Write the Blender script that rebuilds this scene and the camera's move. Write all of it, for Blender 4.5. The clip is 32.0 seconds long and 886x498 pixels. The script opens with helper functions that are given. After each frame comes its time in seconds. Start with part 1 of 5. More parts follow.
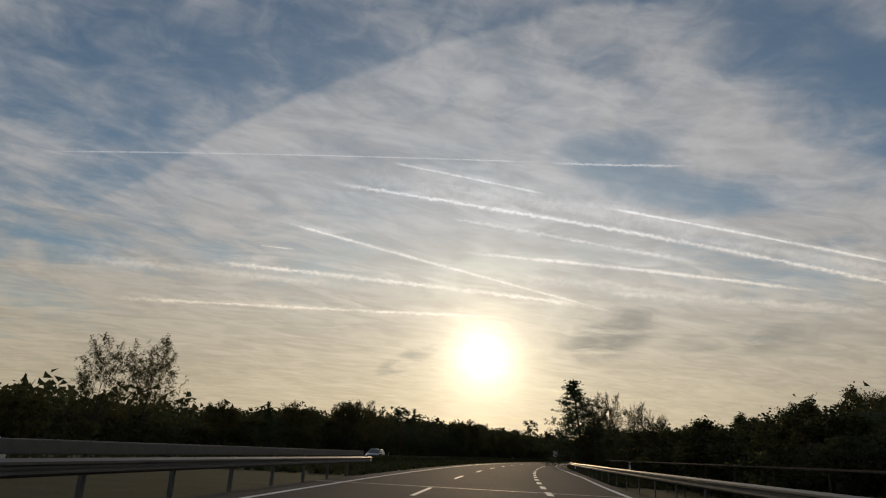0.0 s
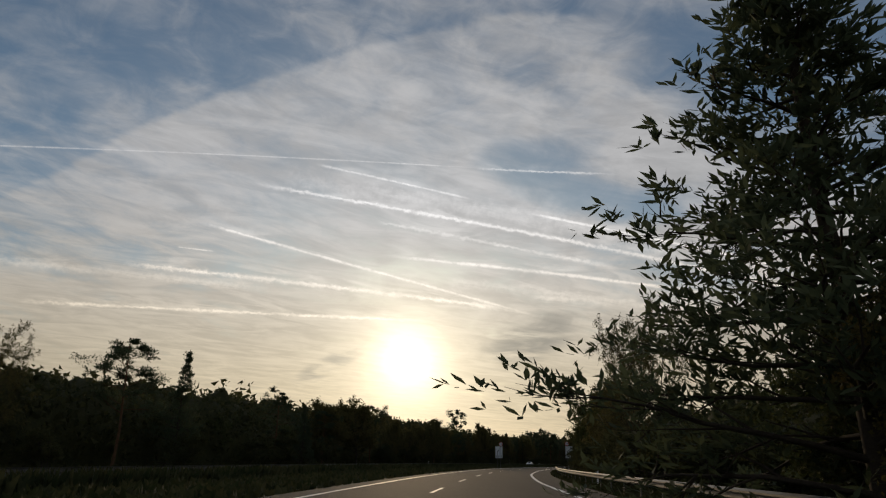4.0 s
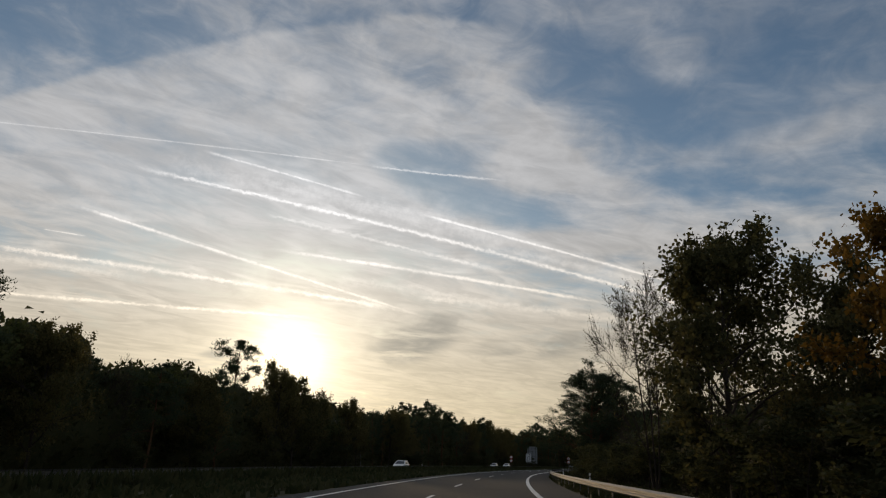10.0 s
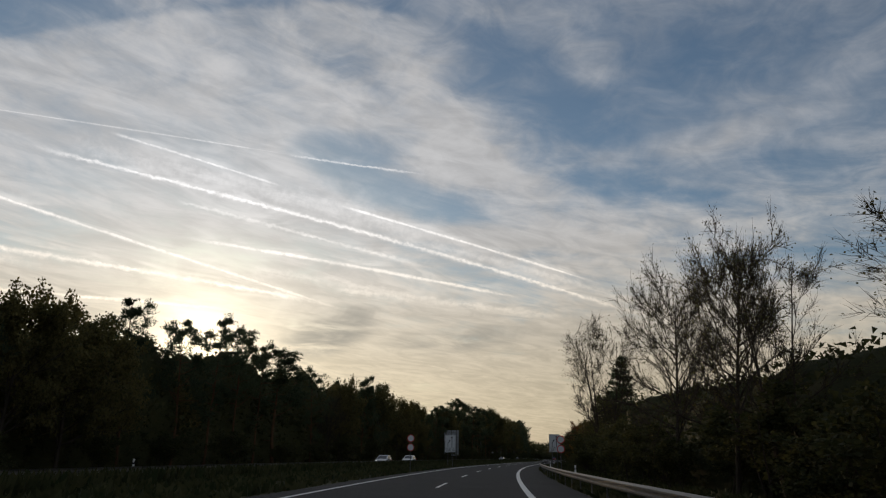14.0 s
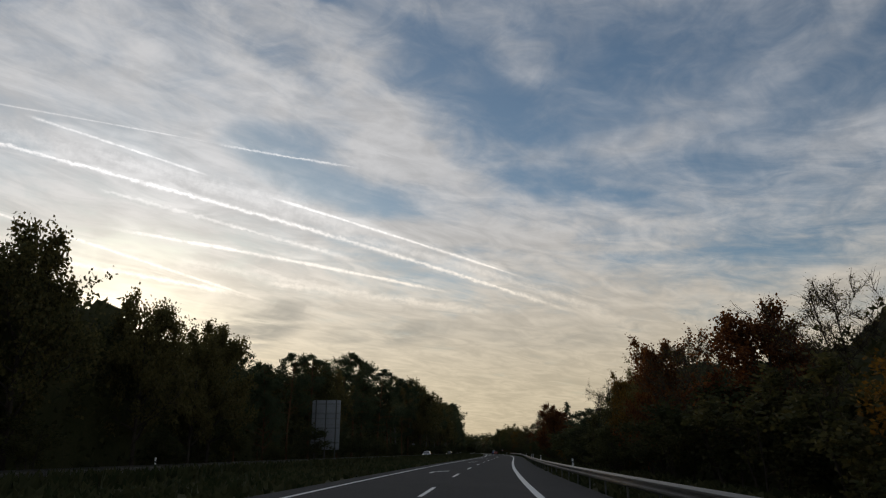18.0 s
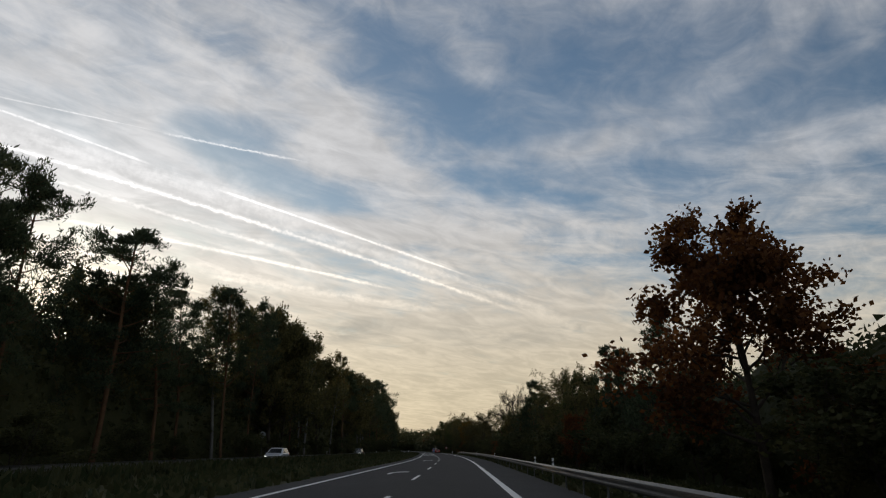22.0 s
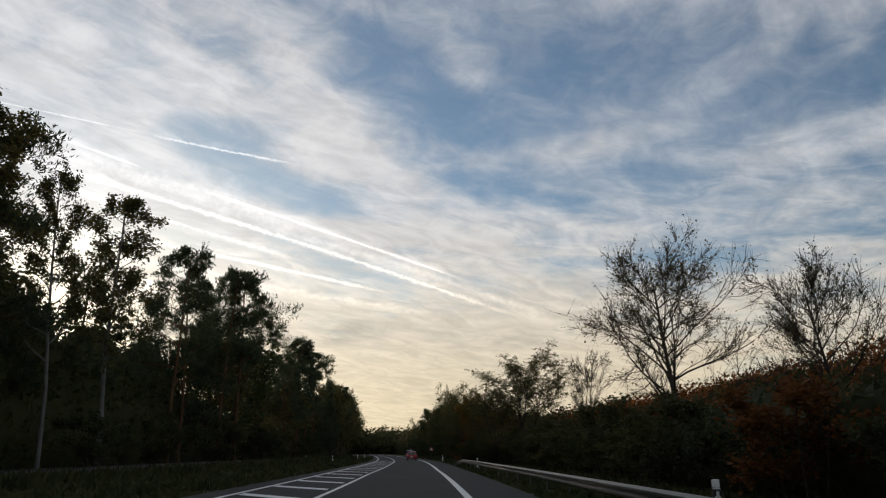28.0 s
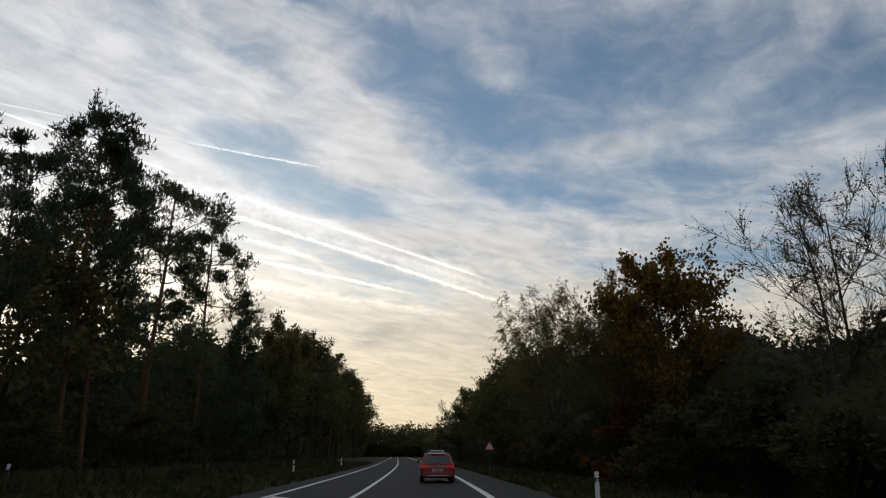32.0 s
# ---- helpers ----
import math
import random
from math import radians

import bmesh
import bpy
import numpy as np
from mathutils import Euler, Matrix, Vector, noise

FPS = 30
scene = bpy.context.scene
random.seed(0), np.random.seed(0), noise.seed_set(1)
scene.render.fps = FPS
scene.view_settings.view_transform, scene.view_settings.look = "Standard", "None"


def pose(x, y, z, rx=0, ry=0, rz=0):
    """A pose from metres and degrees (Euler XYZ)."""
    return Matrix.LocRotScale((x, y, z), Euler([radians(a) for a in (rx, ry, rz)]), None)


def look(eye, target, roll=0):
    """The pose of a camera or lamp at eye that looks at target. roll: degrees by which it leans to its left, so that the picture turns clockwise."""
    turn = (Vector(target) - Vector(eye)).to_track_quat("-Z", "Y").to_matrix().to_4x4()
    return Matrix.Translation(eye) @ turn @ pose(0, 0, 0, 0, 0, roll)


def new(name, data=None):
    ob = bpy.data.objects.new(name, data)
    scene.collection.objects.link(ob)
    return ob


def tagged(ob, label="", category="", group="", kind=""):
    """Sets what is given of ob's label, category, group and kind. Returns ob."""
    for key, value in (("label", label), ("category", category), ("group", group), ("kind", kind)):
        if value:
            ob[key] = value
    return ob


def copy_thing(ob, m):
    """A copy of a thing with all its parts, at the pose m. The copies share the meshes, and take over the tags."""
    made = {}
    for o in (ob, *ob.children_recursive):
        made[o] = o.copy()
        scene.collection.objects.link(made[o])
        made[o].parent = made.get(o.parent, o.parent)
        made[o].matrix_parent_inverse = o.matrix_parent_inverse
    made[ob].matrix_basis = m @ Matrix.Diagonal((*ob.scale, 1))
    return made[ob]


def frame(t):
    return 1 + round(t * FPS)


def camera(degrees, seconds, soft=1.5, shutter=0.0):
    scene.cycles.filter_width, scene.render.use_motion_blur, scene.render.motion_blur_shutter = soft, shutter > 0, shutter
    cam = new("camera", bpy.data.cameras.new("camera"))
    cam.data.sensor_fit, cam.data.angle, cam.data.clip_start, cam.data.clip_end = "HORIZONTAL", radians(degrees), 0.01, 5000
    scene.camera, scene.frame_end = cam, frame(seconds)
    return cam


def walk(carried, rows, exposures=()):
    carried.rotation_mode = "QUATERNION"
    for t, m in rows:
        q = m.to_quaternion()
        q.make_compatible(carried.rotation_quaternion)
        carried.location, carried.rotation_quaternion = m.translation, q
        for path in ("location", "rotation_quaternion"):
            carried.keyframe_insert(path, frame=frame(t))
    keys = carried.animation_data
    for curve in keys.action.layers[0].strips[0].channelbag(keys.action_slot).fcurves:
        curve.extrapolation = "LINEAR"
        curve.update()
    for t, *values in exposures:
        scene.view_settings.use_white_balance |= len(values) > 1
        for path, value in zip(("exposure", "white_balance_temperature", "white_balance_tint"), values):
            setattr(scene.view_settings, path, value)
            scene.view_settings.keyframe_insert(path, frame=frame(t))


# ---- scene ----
cam = camera(64.98, 32.0, soft=1.2)
EYE = 1.4
HEADINGS = [  # (metres along the road, degrees)
    (-200, 8.35), (-160, 5.88), (-120, 3.41), (-80, 0.95), (-40, -1.52), (0, -3.98), (40, -6.40), (80, -8.58),
    (120, -10.61), (160, -12.83), (200, -15.32), (240, -17.96), (280, -20.77), (320, -23.48), (360, -25.92), (400, -28.14),
    (440, -30.25), (480, -32.33), (520, -33.68), (560, -34.20), (600, -34.23), (640, -33.70), (680, -32.87), (720, -31.58),
    (760, -30.28), (800, -29.31), (840, -28.51), (880, -27.73), (920, -27.38), (960, -27.38), (1000, -27.38), (1040, -27.38),
    (1080, -27.38), (1120, -27.38), (1160, -27.38), (1200, -27.38), (1240, -27.38), (1280, -27.38), (1320, -27.38), (1360, -27.38),
    (1400, -27.38), (1440, -27.38), (1480, -27.38), (1520, -27.38), (1560, -27.38), (1600, -27.38),
]
ROWS = [  # seconds, metres along the road, yaw, pitch, roll
    (0, 0.00, 0.27, 16.30, -2.92), (0.5, 12.50, -0.57, 16.34, -2.93), (1, 25.00, -1.40, 16.36, -2.76), (1.5, 37.50, -2.35, 16.70, -2.55),
    (2, 50.00, -3.14, 16.65, -2.27), (2.5, 62.50, -3.86, 16.68, -2.10), (3, 75.01, -4.62, 16.71, -2.03), (3.5, 87.51, -5.42, 16.78, -1.77),
    (5.5, 137.51, -8.20, 16.91, -1.74), (6, 150.00, -8.98, 16.89, -1.82), (6.5, 162.50, -9.81, 16.88, -1.79), (7, 174.99, -10.56, 16.91, -2.05),
    (7.5, 187.48, -11.38, 17.00, -1.89), (8, 199.97, -12.23, 16.88, -1.97), (8.5, 212.46, -13.04, 16.91, -1.95), (9, 224.95, -13.77, 16.97, -1.88),
    (9.5, 237.45, -14.71, 16.81, -1.69), (10, 249.95, -15.56, 17.02, -1.63), (10.5, 262.45, -16.54, 16.90, -1.55), (11, 274.95, -17.38, 16.75, -1.43),
    (11.5, 287.45, -18.40, 16.73, -1.46), (12, 299.96, -19.23, 16.56, -1.37), (12.5, 312.47, -20.18, 16.66, -1.06), (13, 325.00, -20.95, 16.70, -1.04),
    (13.5, 337.55, -21.71, 16.59, -0.85), (14, 350.11, -22.61, 16.59, -0.85), (14.5, 362.68, -23.37, 16.51, -0.71), (16.5, 413.06, -26.25, 16.37, -0.23),
    (17, 425.59, -26.94, 16.37, -0.17), (17.5, 438.04, -27.63, 16.27, -0.06), (18, 450.43, -28.36, 16.22, -0.10), (18.5, 462.75, -29.20, 16.15, -0.05),
    (19, 475.01, -30.01, 16.12, -0.09), (19.5, 487.20, -30.79, 16.20, -0.02), (20, 499.33, -31.39, 16.16, 0.07), (20.5, 511.39, -31.88, 16.20, -0.09),
    (21, 523.40, -32.32, 16.13, -0.23), (21.5, 535.35, -32.65, 16.17, -0.33), (22, 547.25, -32.81, 16.07, -0.35), (22.5, 559.09, -33.31, 16.01, -0.32),
    (23, 570.87, -33.51, 16.03, -0.26), (23.5, 582.60, -33.72, 16.08, -0.19), (24, 594.28, -33.86, 16.12, -0.05), (24.5, 605.89, -33.95, 16.23, -0.25),
    (26.5, 651.81, -33.86, 16.36, 0.10), (27, 663.15, -33.84, 16.39, 0.08), (27.5, 674.43, -33.71, 16.30, 0.08), (28, 685.66, -33.49, 16.29, -0.03),
    (28.5, 696.88, -33.29, 16.30, -0.03), (29, 708.14, -32.92, 16.43, -0.07), (29.5, 719.44, -32.60, 16.34, -0.12), (30, 730.79, -32.19, 16.34, -0.16),
    (30.5, 742.18, -31.74, 16.34, 0.05), (31, 753.61, -31.57, 16.44, -0.40), (31.5, 765.08, -31.28, 16.57, -0.44), (32, 776.60, -30.93, 16.47, -0.29),
]

SS = np.arange(-200.0, 1600.5, 1.0)
HH = np.radians(np.interp(SS, [h[0] for h in HEADINGS], [h[1] for h in HEADINGS]))
HH = np.convolve(np.pad(HH, 15, mode="edge"), np.ones(31) / 31, "valid")
RX = np.concatenate([[0], np.cumsum(-np.sin((HH[1:] + HH[:-1]) / 2))])
RY = np.concatenate([[0], np.cumsum(np.cos((HH[1:] + HH[:-1]) / 2))])
RX, RY = RX - RX[200], RY - RY[200]


def heading(s):
    return float(np.interp(s, SS, HH))


def at(s, lat, z=0.0):
    """A place s metres along the road and lat metres to the right of the driven line."""
    h = heading(s)
    return Vector((float(np.interp(s, SS, RX)) + math.cos(h) * lat, float(np.interp(s, SS, RY)) + math.sin(h) * lat, z))


def along(s, lat, z=0.0, turn=0.0):
    """A pose at that place whose y axis points along the road."""
    p = at(s, lat, z)
    return pose(p.x, p.y, p.z, 0, 0, math.degrees(heading(s)) + turn)


walk(cam, [(t, Matrix.Translation(at(s, 0, EYE)) @ pose(0, 0, 0, 0, 0, yaw) @ pose(0, 0, 0, pitch) @ pose(0, 0, 0, 0, roll)
            @ pose(0, 0, 0, 90)) for t, s, yaw, pitch, roll in ROWS],
     exposures=[(0.0, -0.2), (6.0, -0.02), (13.0, 0.1), (19.0, 0.24), (24.0, 0.47), (32.0, 0.62)])

# ---- world: sky with thin cloud and vapour trails, low sun ----
SUN_AZ, SUN_EL = 3.5, 7.6
world = bpy.data.worlds.new("sky")
scene.world = world
world.use_nodes = True
wt = world.node_tree
wt.nodes.clear()


def wnode(kind, **kw):
    n = wt.nodes.new(kind)
    for k, v in kw.items():
        if k == "operation":
            n.operation = v
    return n


def wire(n, i, v):
    if isinstance(v, (int, float)):
        n.inputs[i].default_value = v
    elif v is not None:
        wt.links.new(v, n.inputs[i])


def mth(op, a, b=None, c=None, clamp=False):
    n = wnode("ShaderNodeMath", operation=op)
    n.use_clamp = clamp
    for i, v in enumerate((a, b, c)):
        wire(n, i, v)
    return n.outputs[0]


def smooth(v, lo, hi, a=0.0, b=1.0):
    n = wnode("ShaderNodeMapRange")
    n.interpolation_type = "SMOOTHSTEP"
    for i, x in enumerate((v, lo, hi, a, b)):
        wire(n, i, x)
    return n.outputs[0]


def combine(x, y, z):
    n = wnode("ShaderNodeCombineXYZ")
    for i, v in enumerate((x, y, z)):
        wire(n, i, v)
    return n.outputs[0]


def cloud_noise(vec, scale, detail=5.0, rough=0.55, distort=0.0):
    n = wnode("ShaderNodeTexNoise")
    wt.links.new(vec, n.inputs["Vector"])
    n.inputs["Scale"].default_value, n.inputs["Detail"].default_value = scale, detail
    n.inputs["Roughness"].default_value, n.inputs["Distortion"].default_value = rough, distort
    return n.outputs["Fac"]


def mixed(fac, a, b, mode="MIX"):
    n = wnode("ShaderNodeMix")
    n.data_type, n.blend_type = "RGBA", mode
    wire(n, 0, fac)
    for i, v in ((6, a), (7, b)):
        if isinstance(v, tuple):
            n.inputs[i].default_value = (*v, 1)
        else:
            wt.links.new(v, n.inputs[i])
    return n.outputs[2]


coord = wnode("ShaderNodeTexCoord")
split = wnode("ShaderNodeSeparateXYZ")
wt.links.new(coord.outputs["Generated"], split.inputs[0])
dx, dy, dz = split.outputs
az = mth("MULTIPLY", mth("ARCTAN2", dx, dy), 57.29578)
el = mth("MULTIPLY", mth("ARCSINE", dz), 57.29578)
# the cloud sheet, seen in perspective: x runs with the vapour trails
up = mth("ADD", mth("MAXIMUM", dz, 0.0), 0.07)
px_, py_ = mth("DIVIDE", dx, up), mth("DIVIDE", dy, up)
cu = mth("ADD", mth("MULTIPLY", px_, 0.93), mth("MULTIPLY", py_, 0.36))
cv = mth("SUBTRACT", mth("MULTIPLY", py_, 0.93), mth("MULTIPLY", px_, 0.36))
streak = cloud_noise(combine(mth("MULTIPLY", cu, 0.7), mth("MULTIPLY", cv, 1.3), 0.0), 1.4, 5.0, 0.52, 0.9)
wisps = cloud_noise(combine(mth("MULTIPLY", cu, 0.8), mth("MULTIPLY", cv, 1.7), 2.0), 3.6, 6.0, 0.56, 1.3)
puffs = cloud_noise(combine(cu, mth("MULTIPLY", cv, 1.1), 3.0), 2.3, 6.0, 0.55, 0.6)
curds = cloud_noise(combine(mth("MULTIPLY", az, 0.09), mth("MULTIPLY", el, 0.16), 1.0), 2.2, 6.0, 0.6, 0.7)
broad = cloud_noise(combine(cu, cv, 7.0), 0.9, 2.0, 0.5)


def blob(a, e, ra, re, turn=0.0):
    """1 in the middle of an ellipse on the sky, 0 outside; degrees."""
    c, s = math.cos(radians(turn)), math.sin(radians(turn))
    u, v = mth("SUBTRACT", az, a), mth("SUBTRACT", el, e)
    x = mth("DIVIDE", mth("ADD", mth("MULTIPLY", u, c), mth("MULTIPLY", v, s)), ra)
    y = mth("DIVIDE", mth("SUBTRACT", mth("MULTIPLY", v, c), mth("MULTIPLY", u, s)), re)
    return smooth(mth("ADD", mth("MULTIPLY", x, x), mth("MULTIPLY", y, y)), 1.0, 0.0)


# where the veil is thick and where the blue shows
BLUE = [  # openings in the veil: azimuth, elevation, half sizes, turn, weight
    (-20, 31, 15, 5, 14, -0.38), (-11, 29.6, 7, 2.6, 22, -0.3), (-29, 23, 8, 4, 20, -0.18), (15, 30.8, 6, 2.4, -8, -0.5),
    (13.4, 24.0, 6, 2.3, 0, -1.15), (18.5, 20.9, 10, 2.1, -13, -1.2), (36.5, 21.6, 6, 1.5, -6, -0.4), (45, 19.4, 6, 1.4, -16, -0.4),
    (29.5, 29.5, 10, 4.6, -30, -0.45), (39, 26.8, 11, 3.4, -8, -0.42), (50, 30.5, 14, 4.5, 0, -0.42), (66, 27, 10, 4.5, 0, -0.42), (51.5, 21.3, 6, 1.8, -10, -0.3),
]
CLOUD = [  # thicker patches, the same way
    (24.3, 23.9, 5.0, 2.3, -10, 0.9), (46, 24.3, 10, 1.5, 3, 0.32), (64, 22, 10, 2.0, 4, 0.3), (40, 17.8, 15, 2.6, -9, 0.36), (0, 4, 80, 7, 0, 0.3),
    (52, 11, 26, 6, 0, 0.28), (4, 20.4, 13, 1.7, -9, 0.4), (22, 27.5, 9, 2.2, -38, 0.34), (59, 28.5, 7, 1.8, 20, 0.2), (-5, 33.5, 9, 2.2, 8, 0.14), (29, 22.0, 8, 1.3, -14, 0.3),
]
field = mth("ADD", mth("MULTIPLY", mth("SUBTRACT", streak, 0.5), 1.0), mth("MULTIPLY", mth("SUBTRACT", puffs, 0.5), 1.7))
field = mth("ADD", field, mth("MULTIPLY", mth("SUBTRACT", wisps, 0.5), 0.45))
field = mth("ADD", field, mth("MULTIPLY", mth("SUBTRACT", curds, 0.5), 1.7))
field = mth("ADD", field, mth("MULTIPLY", mth("SUBTRACT", broad, 0.5), 0.4))
# the open sky on the far side of the veil is smoother
slant = mth("ADD", az, mth("MULTIPLY", mth("SUBTRACT", el, 24.0), 1.15))
field = mth("MULTIPLY", field, smooth(slant, 28.0, 46.0, 1.0, 0.62))
# the clean edge of the ice-cloud veil, a long bow across the upper sky
off_a = mth("SUBTRACT", az, 14.0)
bow = mth("SUBTRACT", 35.6, mth("MULTIPLY", mth("MULTIPLY", off_a, off_a), 0.0105))
under = mth("ADD", mth("SUBTRACT", bow, el), mth("MULTIPLY", mth("SUBTRACT", puffs, 0.5), 2.6))
# its other side breaks up along a line that slants down
slant = mth("ADD", slant, mth("MULTIPLY", mth("SUBTRACT", streak, 0.5), 14.0))
veil = mth("MULTIPLY", mth("MULTIPLY", smooth(under, -0.25, 0.6), smooth(az, -33.0, -22.0, 0.3, 1.0)), smooth(slant, 36.0, 26.0))
field = mth("ADD", field, mth("MULTIPLY", veil, 0.55))
for a, e, ra, re, turn, w in BLUE + CLOUD:
    field = mth("MULTIPLY_ADD", blob(a, e, ra, re, turn), w, field)
# long thin bands low over the horizon, drawn out by distance
tilted = mth("ADD", el, mth("MULTIPLY", az, 0.13))
bands = cloud_noise(combine(mth("MULTIPLY", az, 0.05), mth("MULTIPLY", tilted, 0.36), 11.0), 1.0, 5.0, 0.55, 0.6)
tufts = cloud_noise(combine(mth("MULTIPLY", az, 0.16), mth("MULTIPLY", tilted, 0.6), 4.0), 1.0, 8.0, 0.65, 1.2)
low = smooth(el, 27.0, 14.0)
field = mth("ADD", field, mth("MULTIPLY", low, mth("ADD", mth("MULTIPLY", mth("SUBTRACT", bands, 0.5), smooth(el, 8.0, 16.0, 1.0, 2.0)), mth("MULTIPLY", mth("SUBTRACT", tufts, 0.5), smooth(el, 8.0, 16.0, 0.8, 1.5)))))
field = mth("ADD", field, smooth(el, 15.0, 7.0, 0.0, 0.4))
cover = smooth(field, -0.75, 1.0, 0.05, 1.0)


def trail(a0, e0, a1, e1, width, strength, ragged=0.3, sag=0.0):
    """A vapour trail between two places on the sky, in degrees; width is its half width."""
    length = math.hypot(a1 - a0, e1 - e0)
    c, s = (a1 - a0) / length, (e1 - e0) / length
    u, v = mth("SUBTRACT", az, a0), mth("SUBTRACT", el, e0)
    x = mth("DIVIDE", mth("ADD", mth("MULTIPLY", u, c), mth("MULTIPLY", v, s)), length)
    y = mth("SUBTRACT", mth("MULTIPLY", v, c), mth("MULTIPLY", u, s))
    bow = mth("MULTIPLY", mth("MULTIPLY", x, mth("SUBTRACT", 1.0, x)), 4 * sag)
    y = mth("ADD", mth("SUBTRACT", y, bow), mth("MULTIPLY", mth("SUBTRACT", crinkle, 0.5), ragged))
    thin = mth("MULTIPLY", width, smooth(fleck, 0.2, 0.65, 0.55, 1.3))
    ratio = mth("DIVIDE", y, thin)
    core = mth("POWER", 2.718, mth("MULTIPLY", mth("MULTIPLY", ratio, ratio), -1.6))
    # a soft skirt that the wind has drawn out to the upper side
    drift = mth("MULTIPLY", mth("SUBTRACT", ratio, 1.2), 0.38)
    skirt = mth("MULTIPLY", mth("POWER", 2.718, mth("MULTIPLY", mth("MULTIPLY", drift, drift), -1.0)), smooth(wisps, 0.38, 0.66, 0.0, 0.3))
    across = mth("MAXIMUM", mth("MULTIPLY", core, smooth(knots_, 0.3, 0.6, 0.5, 1.2)), skirt)
    ends = mth("MULTIPLY", smooth(x, 0.0, 0.1), smooth(x, 1.0, 0.8))
    return mth("MULTIPLY", mth("MULTIPLY", across, ends), mth("MULTIPLY", strength, smooth(faded, 0.32, 0.6, 0.72, 1.1)))


crinkle = cloud_noise(combine(az, el, 0.0), 1.5, 5.0, 0.68)
fleck = cloud_noise(combine(az, el, 5.0), 0.5, 3.0, 0.6)
knots_ = cloud_noise(combine(az, el, 9.0), 2.2, 5.0, 0.7)
faded = cloud_noise(combine(az, el, 13.0), 0.22, 3.0, 0.6)
# from, to (azimuth, elevation), half width, strength, raggedness, sag
FRESH = [
    (-33.0, 19.3, 11.5, 23.4, 0.055, 0.42, 0.04, 1.75), (8.6, 23.5, 21.5, 22.6, 0.09, 0.55, 0.35, 0.1), (-5.4, 23.1, 9.2, 20.85, 0.10, 0.7, 0.14, 0.2),
    (-11.0, 21.0, 41.0, 10.1, 0.16, 0.9, 0.5, 2.3), (13.0, 19.95, 36.5, 13.3, 0.12, 0.95, 0.1, 0.45), (-14.5, 17.5, 15.0, 11.2, 0.12, 0.75, 0.2, 0.45),
    (1.2, 16.1, 30.0, 12.4, 0.15, 0.95, 0.16, 0.62), (-15.6, 15.3, -12.6, 15.3, 0.05, 0.6, 0.03, 0.0),
]
SPREAD = [
    (-9.0, 21.7, 25.0, 16.9, 0.7, 0.22, 2.2, 1.0), (-20.0, 13.5, 14.0, 11.7, 0.19, 0.85, 0.55, 0.7), (-26.0, 9.9, 6.0, 10.9, 0.125, 0.85, 0.35, 0.35),
    (0.0, 18.9, 22.0, 14.9, 0.17, 0.5, 0.5, 0.35), (18.0, 17.4, 44.0, 9.6, 0.35, 0.3, 0.9, 1.0), (-30.0, 12.4, -6.0, 12.7, 0.3, 0.3, 0.7, 0.3),
    (13.0, 13.0, 34.0, 10.6, 0.3, 0.3, 0.8, 0.4), (6.0, 14.2, 22.0, 12.2, 0.4, 0.25, 1.0, 0.3),
]
lines = None
for row in FRESH + SPREAD:
    one = trail(*row)
    lines = one if lines is None else mth("MAXIMUM", lines, one)

sky = wnode("ShaderNodeTexSky")
sky.sky_type, sky.sun_disc = "NISHITA", False
sky.sun_elevation, sky.sun_rotation = radians(SUN_EL), radians(SUN_AZ)
sky.air_density, sky.dust_density, sky.ozone_density = 1.0, 0.8, 2.3
clear = wnode("ShaderNodeVectorMath")
clear.operation = "SCALE"
wt.links.new(mixed(1.0, sky.outputs[0], (0.9, 1.0, 1.05), "MULTIPLY"), clear.inputs[0])
clear.inputs["Scale"].default_value = 0.078

sun_dir = Vector((math.sin(radians(SUN_AZ)) * math.cos(radians(SUN_EL)), math.cos(radians(SUN_AZ)) * math.cos(radians(SUN_EL)), math.sin(radians(SUN_EL))))
dot = mth("ADD", mth("ADD", mth("MULTIPLY", dx, sun_dir.x), mth("MULTIPLY", dy, sun_dir.y)), mth("MULTIPLY", dz, sun_dir.z))
away = mth("MULTIPLY", mth("ARCCOSINE", mth("MINIMUM", dot, 0.999999)), 57.29578)

# sunlit ice cloud: brighter towards the sun, warmer towards the horizon
warm = smooth(el, 22.0, 3.0)
cloud_col = mixed(warm, (0.448, 0.442, 0.442), (0.518, 0.432, 0.308))
glow_fac = mth("ADD", 1.0, mth("MULTIPLY", smooth(away, 34.0, 4.0), 0.37))
lit = wnode("ShaderNodeVectorMath")
lit.operation = "SCALE"
wt.links.new(cloud_col, lit.inputs[0])
wt.links.new(mth("MULTIPLY", glow_fac, smooth(mth("ADD", wisps, mth("MULTIPLY", tufts, 0.8)), 0.6, 1.2, 0.84, 1.12)), lit.inputs["Scale"])
base = mixed(mth("MULTIPLY", cover, 0.92), clear.outputs[0], lit.outputs[0])
dark = None
for row in [(13.6, 9.6, 5.5, 2.2, 22, 0.75), (-2.6, 7.2, 4.0, 1.0, 30, 0.6), (24, 9.2, 8, 1.3, 5, 0.55), (38, 9, 9, 1.4, 0, 0.4)]:
    one = mth("MULTIPLY", blob(*row[:5]), mth("MULTIPLY", smooth(puffs, 0.35, 0.62), row[5]))
    dark = one if dark is None else mth("MAXIMUM", dark, one)
base = mixed(dark, base, (0.27, 0.26, 0.23))
bright = wnode("ShaderNodeVectorMath")
bright.operation = "SCALE"
wt.links.new(lit.outputs[0], bright.inputs[0])
bright.inputs["Scale"].default_value = 1.7
